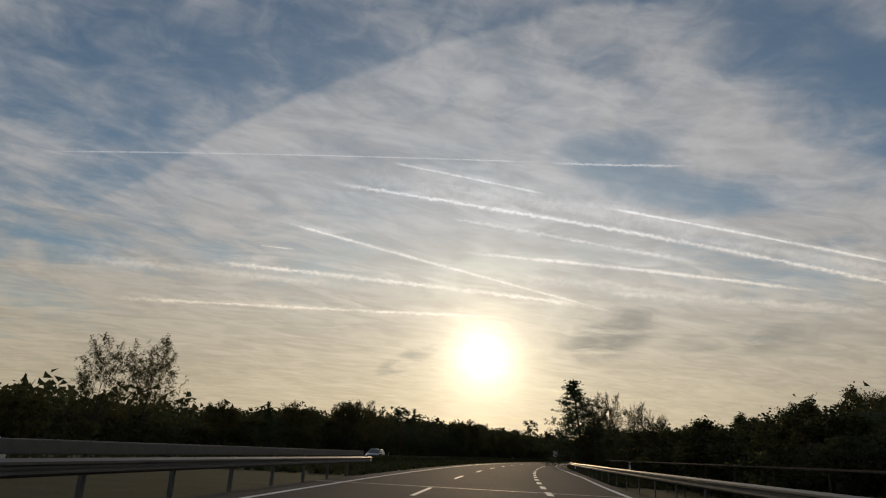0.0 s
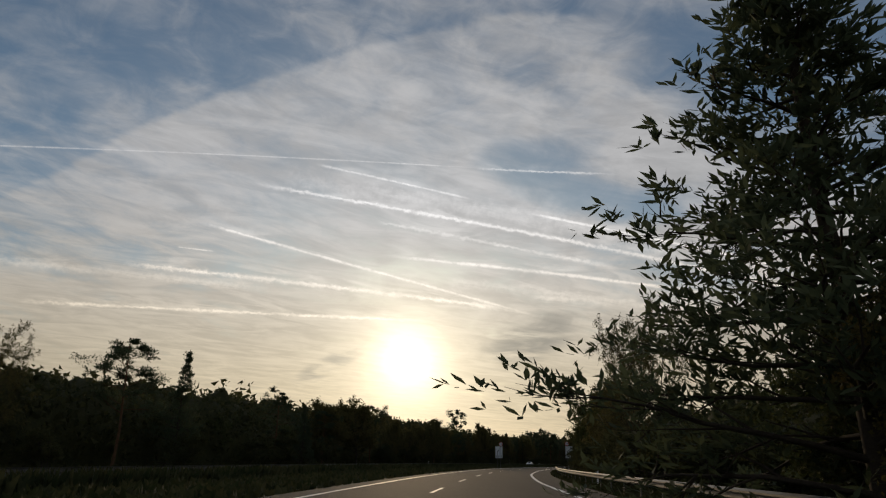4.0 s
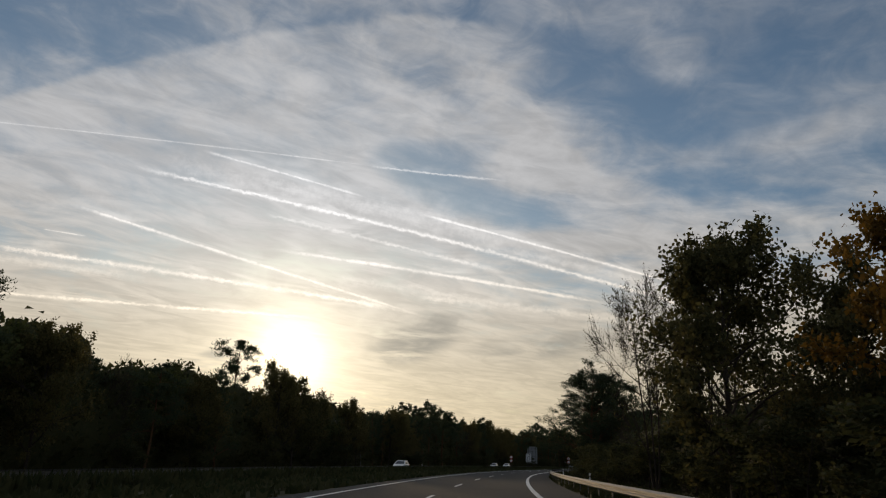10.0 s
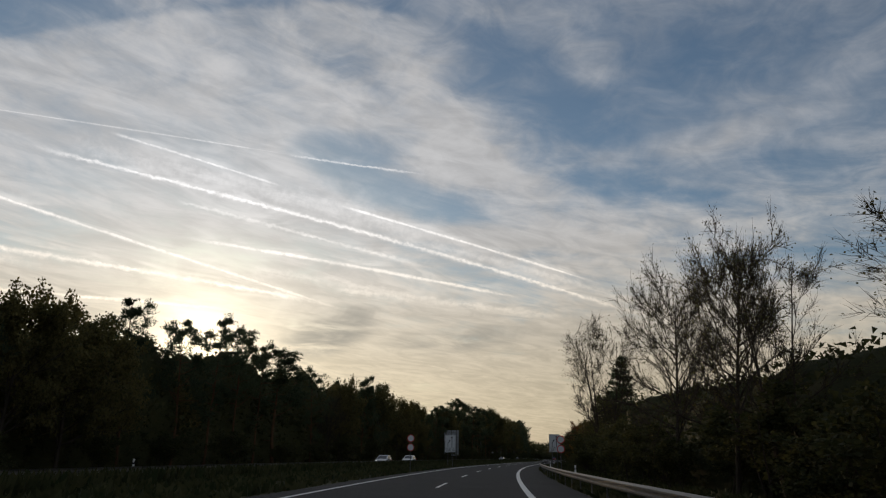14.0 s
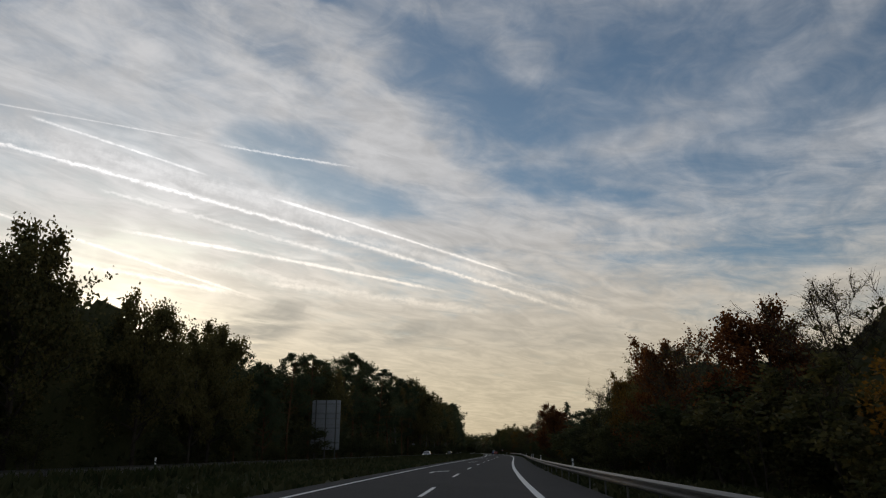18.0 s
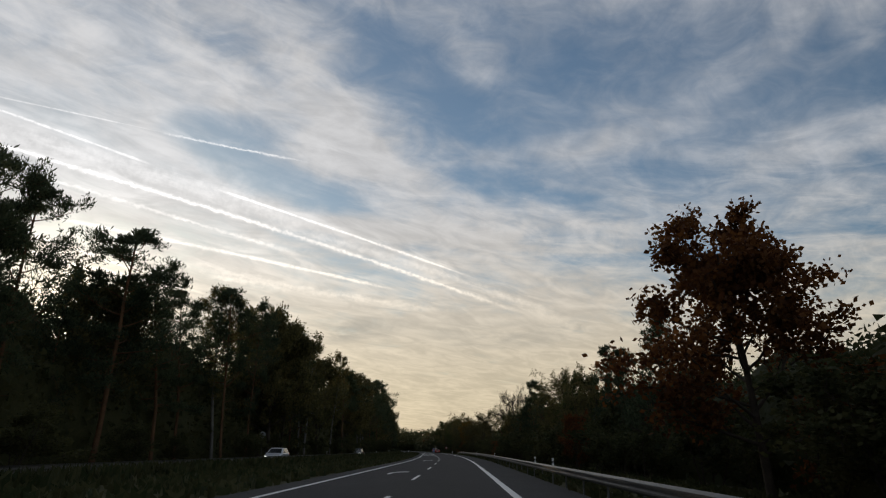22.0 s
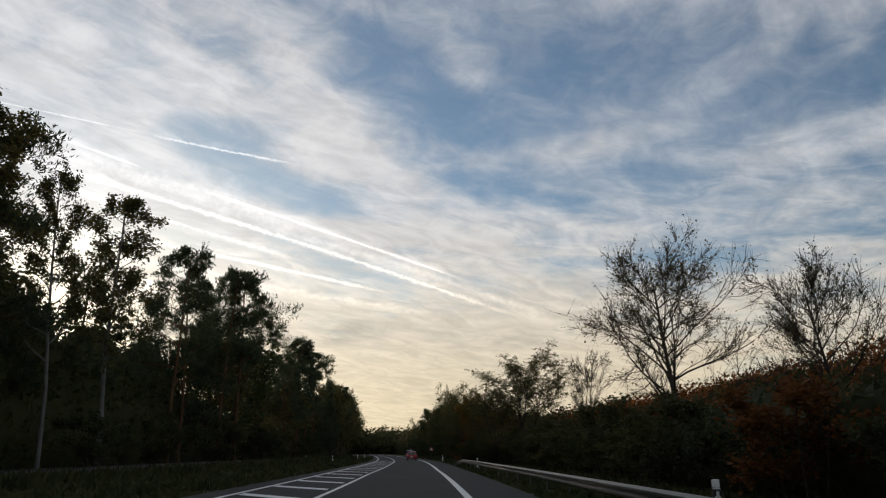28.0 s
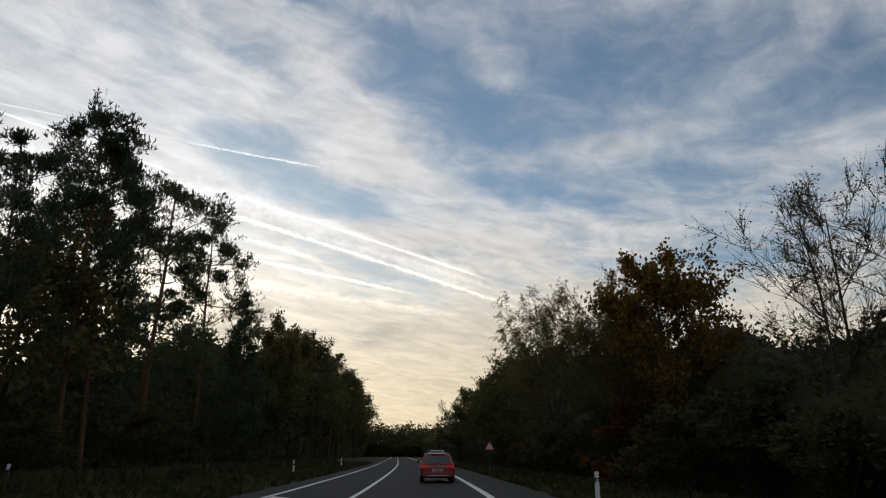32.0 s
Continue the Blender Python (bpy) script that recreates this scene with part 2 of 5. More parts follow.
base = mixed(lines, base, bright.outputs[0])
halo = mth("ADD", mth("MULTIPLY", mth("POWER", 2.718, mth("DIVIDE", away, -1.75)), 2.3), mth("MULTIPLY", mth("POWER", smooth(away, 15.0, 0.0), 2.0), 0.22))
halo_col = wnode("ShaderNodeVectorMath")
halo_col.operation = "SCALE"
halo_col.inputs[0].default_value = (1.0, 0.86, 0.60)
wt.links.new(halo, halo_col.inputs["Scale"])
total = mixed(1.0, base, halo_col.outputs[0], "ADD")
back = wnode("ShaderNodeBackground")
wt.links.new(total, back.inputs["Color"])
back.inputs["Strength"].default_value = 1.0
out = wnode("ShaderNodeOutputWorld")
wt.links.new(back.outputs[0], out.inputs[0])

sun = new("sun", bpy.data.lights.new("sun", "SUN"))
sun.data.energy, sun.data.angle, sun.data.color = 0.9, radians(3.0), (1.0, 0.72, 0.42)
sun.matrix_world = look(sun_dir * 100, (0, 0, 0))


# ---- materials ----
def material(name, base, rough=0.8, metal=0.0, vary=0.25, scale=3.0, bump=0.0, bump_scale=40.0, second=None, island=0.0, rand=0.0, through_light=0.0, spec=0.5):
    """Base colour with coarse and fine variation; island and rand vary it from piece to piece."""
    m = bpy.data.materials.new(name)
    m.use_nodes = True
    nt = m.node_tree
    b = nt.nodes["Principled BSDF"]
    b.inputs["Roughness"].default_value, b.inputs["Metallic"].default_value = rough, metal
    b.inputs["Specular IOR Level"].default_value = spec
    tc = nt.nodes.new("ShaderNodeTexCoord")
    n1, n2 = nt.nodes.new("ShaderNodeTexNoise"), nt.nodes.new("ShaderNodeTexNoise")
    for n, s in ((n1, scale), (n2, scale * 11)):
        n.inputs["Scale"].default_value, n.inputs["Detail"].default_value = s, 4
        nt.links.new(tc.outputs["Object"], n.inputs["Vector"])
    add = nt.nodes.new("ShaderNodeMath")
    add.operation = "ADD"
    nt.links.new(n1.outputs["Fac"], add.inputs[0])
    nt.links.new(n2.outputs["Fac"], add.inputs[1])
    fac = add.outputs[0]
    for on, kind, socket in ((island, "ShaderNodeNewGeometry", "Random Per Island"), (rand, "ShaderNodeObjectInfo", "Random")):
        if on:
            g = nt.nodes.new(kind)
            ma = nt.nodes.new("ShaderNodeMath")
            ma.operation = "MULTIPLY_ADD"
            nt.links.new(g.outputs[socket], ma.inputs[0])
            ma.inputs[1].default_value = on * 2
            nt.links.new(fac, ma.inputs[2])
            sub = nt.nodes.new("ShaderNodeMath")
            sub.operation = "SUBTRACT"
            nt.links.new(ma.outputs[0], sub.inputs[0])
            sub.inputs[1].default_value = on
            fac = sub.outputs[0]
    ramp = nt.nodes.new("ShaderNodeMapRange")
    ramp.inputs[1].default_value, ramp.inputs[2].default_value = 0.55, 1.45
    nt.links.new(fac, ramp.inputs[0])
    mix = nt.nodes.new("ShaderNodeMix")
    mix.data_type = "RGBA"
    lo = tuple(c * (1 - vary) for c in base)
    hi = second or tuple(min(1, c * (1 + vary)) for c in base)
    mix.inputs[6].default_value, mix.inputs[7].default_value = (*lo, 1), (*hi, 1)
    nt.links.new(ramp.outputs[0], mix.inputs[0])
    nt.links.new(mix.outputs[2], b.inputs["Base Color"])
    if bump:
        nb, bp = nt.nodes.new("ShaderNodeTexNoise"), nt.nodes.new("ShaderNodeBump")
        nb.inputs["Scale"].default_value, nb.inputs["Detail"].default_value = bump_scale, 3
        bp.inputs["Strength"].default_value, bp.inputs["Distance"].default_value = bump, 0.02
        nt.links.new(tc.outputs["Object"], nb.inputs["Vector"])
        nt.links.new(nb.outputs["Fac"], bp.inputs["Height"])
        nt.links.new(bp.outputs[0], b.inputs["Normal"])
    if through_light:
        tr, ms = nt.nodes.new("ShaderNodeBsdfTranslucent"), nt.nodes.new("ShaderNodeMixShader")
        nt.links.new(mix.outputs[2], tr.inputs[0])
        ms.inputs[0].default_value = through_light
        nt.links.new(b.outputs[0], ms.inputs[1])
        nt.links.new(tr.outputs[0], ms.inputs[2])
        nt.links.new(ms.outputs[0], nt.nodes["Material Output"].inputs[0])
    return m


def leaf_mat(name, a, b):
    return material(name, a, 0.75, vary=0.3, scale=0.4, second=b, island=0.5, rand=0.35, through_light=0.48, spec=0.2)


ASPHALT = material("asphalt", (0.043, 0.0415, 0.041), 0.85, vary=0.25, scale=0.35, bump=0.5, bump_scale=60, spec=0.14)
ASPHALT_OLD = material("asphalt_worn", (0.065, 0.062, 0.058), 0.88, vary=0.3, scale=0.5, bump=0.5, bump_scale=50, spec=0.12)
SEAL = material("joint_seal", (0.35, 0.34, 0.32), 0.6, vary=0.3, scale=4)
PAINT = material("road_paint", (0.72, 0.72, 0.70), 0.6, vary=0.18, scale=5, bump=0.2, bump_scale=30)
GRASS_EARTH = material("grass_earth", (0.045, 0.055, 0.022), 0.95, vary=0.45, scale=0.6, second=(0.075, 0.065, 0.03), bump=0.8, bump_scale=9, spec=0.1)
BLADES = material("grass_blades", (0.04, 0.056, 0.018), 0.8, vary=0.35, scale=0.3, second=(0.07, 0.068, 0.028), island=0.5, through_light=0.2, spec=0.2)
STEEL = material("galvanised_steel", (0.13, 0.126, 0.12), 0.5, 0.85, vary=0.2, scale=2.5, bump=0.15, bump_scale=25)
STEEL_DULL = material("dull_steel", (0.11, 0.11, 0.105), 0.6, 0.6, vary=0.25, scale=3, bump=0.15)
CONCRETE = material("barrier_concrete", (0.15, 0.145, 0.13), 0.9, vary=0.28, scale=0.8, bump=0.35, bump_scale=18, rand=0.2)
WHITE = material("white_plastic", (0.78, 0.78, 0.76), 0.5, vary=0.08, scale=4)
BLACK = material("black_plastic", (0.02, 0.02, 0.02), 0.5, vary=0.2, scale=6)
SIGN_WHITE = material("sign_white", (0.58, 0.60, 0.62), 0.5, vary=0.06, scale=1.5)
SIGN_BLACK = material("sign_black", (0.015, 0.015, 0.017), 0.5, vary=0.1)
SIGN_RED = material("sign_red", (0.55, 0.03, 0.03), 0.45, vary=0.1)
SIGN_BACK = material("sign_aluminium", (0.30, 0.32, 0.35), 0.5, 0.7, vary=0.18, scale=1.2, bump=0.1)
BARK = material("bark", (0.055, 0.045, 0.035), 0.92, vary=0.4, scale=3, bump=0.8, bump_scale=14, spec=0.1)
BARK_PINE = material("pine_bark", (0.10, 0.065, 0.04), 0.92, vary=0.4, scale=2, second=(0.16, 0.085, 0.045), bump=0.8, bump_scale=10, spec=0.1)
BARK_BIRCH = material("birch_bark", (0.13, 0.125, 0.115), 0.8, vary=0.45, scale=2.5, bump=0.4, bump_scale=10, spec=0.2)
LEAF_GREEN = leaf_mat("leaves_green", (0.062, 0.080, 0.029), (0.10, 0.11, 0.038))
LEAF_DULL = leaf_mat("leaves_dull", (0.085, 0.088, 0.036), (0.14, 0.12, 0.044))
LEAF_GOLD = leaf_mat("leaves_gold", (0.11, 0.080, 0.018), (0.20, 0.11, 0.02))
LEAF_RUST = leaf_mat("leaves_rust", (0.105, 0.04, 0.016), (0.18, 0.075, 0.022))
NEEDLES = leaf_mat("needles", (0.052, 0.074, 0.042), (0.085, 0.105, 0.055))
SHRUBBERY = leaf_mat("shrub_leaves", (0.055, 0.066, 0.027), (0.088, 0.086, 0.034))


# ---- building helpers ----
def part(name, bm, mat, parent=None, label="", smooth_faces=False, m=None):
    me = bpy.data.meshes.new(name)
    if smooth_faces:
        for f in bm.faces:
            f.smooth = True
    bm.to_mesh(me)
    bm.free()
    me.materials.append(mat)
    return put(name, me, parent, label, m)


def put(name, me, parent=None, label="", m=None):
    ob = new(name, me)
    if parent is not None:
        ob.parent = parent
    if m is not None:
        ob.matrix_basis = m
    if label:
        ob["label"] = label
    return ob


def mesh_from(name, verts, faces, mat, smooth_faces=False):
    me = bpy.data.meshes.new(name)
    me.from_pydata([tuple(v) for v in verts], [], faces)
    me.materials.append(mat)
    if smooth_faces:
        me.polygons.foreach_set("use_smooth", [True] * len(me.polygons))
    return me


def box(bm, size, m=Matrix(), bevel=0.0):
    r = bmesh.ops.create_cube(bm, size=1.0, matrix=m @ Matrix.Diagonal((*size, 1)))
    if bevel:
        es = list({e for v in r["verts"] for e in v.link_edges})
        bmesh.ops.bevel(bm, geom=es, offset=bevel, segments=2, affect="EDGES", profile=0.7)
    return r


def rod(bm, p0, p1, r, sides=10, r1=None):
    p0, p1 = Vector(p0), Vector(p1)
    d = p1 - p0
    bmesh.ops.create_cone(bm, cap_ends=True, segments=sides, radius1=r, radius2=r if r1 is None else r1, depth=d.length,
                          matrix=Matrix.Translation((p0 + p1) / 2) @ d.to_track_quat("Z", "Y").to_matrix().to_4x4())


def thing(name, m, label, category, group="", kind=""):
    ob = new(name)
    ob.matrix_basis = m
    return tagged(ob, label, category, group, kind)


def sweep(name, profile, s0, s1, mat, step=4.0, closed=True):
    """A profile of (lat, z) swept along the road."""
    n = max(2, int((s1 - s0) / step) + 1)
    vs, fs, k = [], [], len(profile(s0) if callable(profile) else profile)
    for i in range(n):
        s = s0 + (s1 - s0) * i / (n - 1)
        for lat, z in (profile(s) if callable(profile) else profile):
            vs.append(at(s, lat, z))
    for i in range(n - 1):
        for j in range(k if closed else k - 1):
            a, b = i * k + j, i * k + (j + 1) % k
            fs.append((a, b, b + k, a + k))
    if closed:
        fs += [tuple(range(k))[::-1], tuple((n - 1) * k + j for j in range(k))]
    return mesh_from(name, vs, fs, mat)


def strip(name, lat0, lat1, s0, s1, z, mat, step=5.0):
    g = lambda q, s: q(s) if callable(q) else q
    return sweep(name, lambda s: [(g(lat0, s), z), (g(lat1, s), z)], s0, s1, mat, step, False)


def knots(*pts):
    return lambda s: float(np.interp(s, [p[0] for p in pts], [p[1] for p in pts]))


# ---- ground and road ----
bm = bmesh.new()
bmesh.ops.create_grid(bm, x_segments=60, y_segments=60, size=3600, matrix=Matrix.Translation((200, 500, -0.09)))
tagged(part("ground", bm, GRASS_EARTH), "dark grassy earth beside the motorway", "ground", kind="structure")

EDGE_R = knots((-200, 5.4), (31, 5.4), (60, 6.0), (85, 5.6), (110, 4.6), (152, 3.0), (185, 2.4), (260, 2.35), (350, 1.7), (500, 1.9), (640, 1.7), (705, 1.3), (745, 1.4), (802, 2.3), (1600, 2.3))
ROAD_R = lambda s: EDGE_R(s) + (0.8 if s < 60 else 0.8 + min(1, (s - 60) / 90) * 1.5)
EDGE_L = knots((-200, -6.4), (360, -6.7), (500, -6.0), (640, -6.0), (710, -6.7), (735, -6.6), (802, -5.3), (1600, -5.3))
FAR_RAIL = knots((-200, -16.0), (700, -16.0), (761, -14.8), (1600, -9.5))
road = tagged(put("road", strip("road", lambda s: EDGE_L(s) - 1.2, ROAD_R, -200, 1500, 0.0, ASPHALT)), "grey asphalt motorway carriageway with white lines", "road", kind="structure")
tagged(put("opposite_road", strip("opposite_road", lambda s: FAR_RAIL(s) - 6.6, lambda s: FAR_RAIL(s) - 0.9, -200, 1500, -0.01, ASPHALT_OLD)),
       "worn asphalt carriageway for oncoming traffic", "road", kind="structure")
put("edge_line", strip("edge_line", lambda s: EDGE_R(s) - 0.13, lambda s: EDGE_R(s) + 0.13, -200, 1500, 0.006, PAINT), road, "solid white edge line")
put("edge_line", strip("edge_line", lambda s: EDGE_L(s) - 0.1, lambda s: EDGE_L(s) + 0.1, -200, 1500, 0.006, PAINT), road, "solid white edge line")
CENTRE = knots((-200, -2.6), (36, -2.7), (360, -2.4), (500, -1.9), (640, -2.4), (710, -3.55), (735, -3.6), (802, -2.4), (1500, -2.3))
put("lane_line", strip("lane_line", lambda s: CENTRE(s) - 0.09, lambda s: CENTRE(s) + 0.09, 690, 1500, 0.006, PAINT), road, "solid white lane line")
dash = mesh_from("lane_dash", [(-0.08, -3, 0), (0.08, -3, 0), (0.08, 3, 0), (-0.08, 3, 0)], [(0, 1, 2, 3)], PAINT)
s = -9.0
while s < 690:
    put("lane_dash", dash, road, m=along(s, CENTRE(s), 0.006))
    s += 18.0
wide = mesh_from("entry_dash", [(-0.13, -1.5, 0), (0.13, -1.5, 0), (0.13, 1.5, 0), (-0.13, 1.5, 0)], [(0, 1, 2, 3)], PAINT)
for i in range(-3, 22):
    put("entry_dash", wide, road, m=along(i * 6.0, 2.1, 0.006))
# bent arrows that send the left lane to the right
for s in (502, 550, 592, 640):
    pts = [(-0.10, -2.6), (0.10, -2.6), (0.10, 0.0), (0.62, 1.3), (0.86, 1.15), (0.95, 2.6), (0.02, 1.72), (0.32, 1.52), (-0.10, 0.25)]
    put("lane_arrow", mesh_from("lane_arrow", [(x, y, 0) for x, y in pts], [tuple(range(9))], PAINT), road, "white bent arrow", along(s, (CENTRE(s) + EDGE_L(s)) / 2, 0.006))
# hatched area where the left lane ends
for i in range(17):
    s = 702 + i * 6.0
    a, b = at(s, CENTRE(s) - 0.3, 0.006), at(s + 1.0, CENTRE(s) - 0.3, 0.006)
    c, d = at(s + 4.0, EDGE_L(s) + 0.2, 0.006), at(s + 3.0, EDGE_L(s) + 0.2, 0.006)
    put("hatch_bar", mesh_from("hatch_bar", [a, b, c, d], [(0, 1, 2, 3)], PAINT), road)
put("bridge_joint", strip("bridge_joint", lambda s: EDGE_L(s) - 1.2, ROAD_R, 30.5, 30.8, 0.005, SEAL, 0.3), road, "pale joint across the road")

# ---- guard rails ----
RAIL = knots((-200, 6.4), (60, 6.6), (110, 6.6), (180, 5.6), (247, 5.2), (340, 4.2), (600, 4.1), (768, 4.3))
RAIL_TOP = knots((-200, 1.0), (60, 1.02), (110, 0.92), (180, 0.82), (260, 0.76), (1000, 0.75))


def w_beam(length, z=0.75):
    """A pressed steel guard rail beam with two ridges, running along y."""
    prof = [(0.0, 0.155), (0.045, 0.12), (0.08, 0.10), (0.08, 0.055), (0.02, 0.02), (0.02, -0.02), (0.08, -0.055), (0.08, -0.10), (0.045, -0.12), (0.0, -0.155)]
    vs, fs, k = [], [], len(prof)
    for y in (-length / 2, length / 2):
        for off in (0.0, 0.006):
            vs += [(-x - off, y, z - 0.155 + q) for x, q in prof]
    for j in range(k - 1):
        fs += [(j, j + 1, 2 * k + j + 1, 2 * k + j), (k + j + 1, k + j, 3 * k + j, 3 * k + j + 1)]
    fs += [(0, 2 * k, 3 * k, k), (k - 1, 2 * k - 1, 4 * k - 1, 3 * k - 1)]
    return vs, fs


beam = mesh_from("beam", *w_beam(4.06), STEEL)
bm = bmesh.new()
box(bm, (0.05, 0.10, 1.02), pose(0.09, 0, 0.19))
box(bm, (0.07, 0.12, 0.16), pose(0.03, 0, 0.60))
rail_post = bpy.data.meshes.new("post")
bm.to_mesh(rail_post), bm.free()
rail_post.materials.append(STEEL_DULL)


def guard_rail(lat, top, s0, s1, label, flip=False, posts=True):
    root = thing("guard_rail", Matrix(), label, "guard rail")
    s = s0
    while s < s1:
        mid = s + 2.0
        slope = math.degrees(math.atan2(lat(s + 4) - lat(s), 4))
        put("beam", beam, root, m=along(mid, lat(mid), top(mid) - 0.75, (180 if flip else 0) - slope))
        if posts:
            put("post", rail_post, root, m=along(s, lat(s), top(s) - 0.75, 180 if flip else 0))
        s += 4.0
    return root


near_rail = guard_rail(RAIL, RAIL_TOP, -40, 756, "galvanised steel guard rail on short posts along the shoulder")
# its end runs down into the grass, turned away from the road
for s, lat, z, dip in ((758, 4.24, -0.12, -3.0), (761.9, 4.1, -0.42, -6.0)):
    put("end_beam", beam, near_rail, m=along(s, lat, z, 2.0) @ pose(0, 0, 0.595, dip) @ pose(0, 0, -0.595))


# ---- verge posts, barrier ----
def delineator(s, lat, turn=0.0):
    root = thing("delineator_post", along(s, lat, -0.05, turn), "white plastic roadside marker post with black band", "marker post", "marker posts along the road")
    bm = bmesh.new()
    box(bm, (0.12, 0.10, 0.86), pose(0, 0, 0.43), 0.02)
    part("shaft", bm, WHITE, root)
    bm = bmesh.new()
    box(bm, (0.124, 0.104, 0.20), pose(0, 0, 0.74, 8), 0.0)
    part("band", bm, BLACK, root, "black slanted band")
    bm = bmesh.new()
    box(bm, (0.118, 0.098, 0.14), pose(0, 0, 0.93), 0.03)
    part("cap", bm, WHITE, root)
    bm = bmesh.new()
    box(bm, (0.05, 0.01, 0.16), pose(0, -0.056, 0.74))
    part("reflector", bm, SIGN_WHITE, root)
    return root


# ---- trees ----
def unit(v):
    return v / max(1e-9, math.sqrt(v[0] * v[0] + v[1] * v[1] + v[2] * v[2]))


def tube(verts, faces, pts, radii, sides):
    """Appends a tapered tube through pts."""
    base, n = len(verts), len(pts)
    q, r = np.array(pts), np.array(radii)[:, None]
    d = np.empty_like(q)
    d[1:-1], d[0], d[-1] = q[2:] - q[:-2], q[1] - q[0], q[-1] - q[-2]
    d /= np.sqrt((d * d).sum(1))[:, None] + 1e-9
    a = np.stack([d[:, 1] * 0.07 - d[:, 2] * 0.95, d[:, 2] * 0.31 - d[:, 0] * 0.07, d[:, 0] * 0.95 - d[:, 1] * 0.31], 1)
    a /= np.sqrt((a * a).sum(1))[:, None] + 1e-9
    b = np.stack([d[:, 1] * a[:, 2] - d[:, 2] * a[:, 1], d[:, 2] * a[:, 0] - d[:, 0] * a[:, 2], d[:, 0] * a[:, 1] - d[:, 1] * a[:, 0]], 1)
    w = 2 * np.pi * np.arange(sides) / sides
    ring = q[:, None, :] + (r * a)[:, None, :] * np.cos(w)[None, :, None] + (r * b)[:, None, :] * np.sin(w)[None, :, None]
    verts.extend(ring.reshape(-1, 3).tolist())
    for i in range(n - 1):
        for k in range(sides):
            u, v = base + i * sides + k, base + i * sides + (k + 1) % sides
            faces.append((u, v, v + sides, u + sides))


def branch(rng, start, way, length, radius, bend, wobble, n=4):
    pts, d = [start], unit(np.asarray(way, dtype=float))
    for i in range(n):
        d = unit(d + np.array([0, 0, bend / n]) + rng.normal(0, wobble, 3))
        pts.append(pts[-1] + d * length / n)
    return pts, [radius * (1 - 0.75 * i / n) for i in range(n + 1)]


def wood(rng, h, base, spread, limbs, kids, twigs, rise=0.5, trunks=1, lean=0.03, r0=0.016, shape=None, top=1.0, inner=0.25, pull=None, even=False):
    """Trunk, limbs, boughs and twigs of a tree h high. Gives the tubes and the twigs' points."""
    tubes, ends = [], []
    for q in range(trunks):
        w = rng.uniform(0, 2 * math.pi)
        tilt = lean if trunks == 1 else 0.16
        pts, rad = branch(rng, np.array([0.25 * math.cos(w), 0.25 * math.sin(w), -0.3]) * (trunks > 1) + np.array([0, 0, -0.2]),
                          (tilt * math.cos(w), tilt * math.sin(w), 1), h * top, h * r0 / (1 if trunks == 1 else 1.35), 0.05, 0.03, 7)
        tubes.append((pts, rad, 7))
        for i in range(limbs // trunks):
            f = base + (1 - base) * ((i + rng.uniform(0, 1)) / (limbs // trunks)) ** 0.85 * 0.97
            k = min(6, int(f * 7))
            p = pts[k] + (pts[k + 1] - pts[k]) * (f * 7 - k)
            r = rad[k] * 0.5
            reach = spread * h * (shape((f - base) / (1 - base)) if shape else 1 - 0.55 * (f - base) / (1 - base)) * rng.uniform(0.7, 1.15)
            w = i * 2.4 + rng.uniform(-0.5, 0.5)
            if pull:
                reach *= pull(w, f)
            lp, lr = branch(rng, p, (math.cos(w), math.sin(w), rise * rng.uniform(0.5, 1.4)), reach, r, 0.35 * rise, 0.12, 5)
            tubes.append((lp, lr, 5))
            for j in range(max(2, round(kids * (0.25 + reach / (spread * h)))) if even else kids):
                g = rng.uniform(inner, 1.0) * 5
                gk = min(4, int(g))
                bp = lp[gk] + (lp[gk + 1] - lp[gk]) * (g - gk)
                bd = unit(unit(lp[gk + 1] - lp[gk]) + rng.normal(0, 0.55, 3) + np.array([0, 0, 0.15]))
                qp, qr = branch(rng, bp, bd, reach * rng.uniform(0.25, 0.5), max(0.012, lr[gk] * 0.5), 0.2 * rise, 0.15, 3)
                tubes.append((qp, qr, 4))
                for _ in range(twigs):
                    g2 = rng.uniform(0.3, 1.0) * 3
                    k2 = min(2, int(g2))
                    tp = qp[k2] + (qp[k2 + 1] - qp[k2]) * (g2 - k2)
                    td = unit(unit(qp[k2 + 1] - qp[k2]) + rng.normal(0, 0.5, 3) + np.array([0, 0, 0.1]))
                    sp, sr = branch(rng, tp, td, reach * rng.uniform(0.14, 0.3), 0.013, 0.1, 0.15, 2)
                    tubes.append((sp, sr, 3))
                    ends.append(sp)
    return tubes, ends


def blades(name, p, u, length, slim, mat, rng):
    """Pointed leaves, each a folded diamond that starts at p and points along u, all in one mesh."""
    n = len(p)
    u = u / (np.linalg.norm(u, axis=1)[:, None] + 1e-9)
    v = rng.normal(0, 1, (n, 3))
    v -= (u * v).sum(1)[:, None] * u
    v /= np.linalg.norm(v, axis=1)[:, None] + 1e-9
    a, w = np.asarray(length)[:, None], np.asarray(length)[:, None] * slim * 0.5
    vs = np.stack([p, p + u * a * 0.45 + v * w, p + u * a, p + u * a * 0.55 - v * w], 1).reshape(-1)
    me = bpy.data.meshes.new(name)
    me.vertices.add(4 * n)
    me.vertices.foreach_set("co", vs)
    me.loops.add(4 * n)
    me.loops.foreach_set("vertex_index", np.arange(4 * n))
    me.polygons.add(n)
    me.polygons.foreach_set("loop_start", np.arange(0, 4 * n, 4))
    me.materials.append(mat)
    me.update(calc_edges=True)
    return me


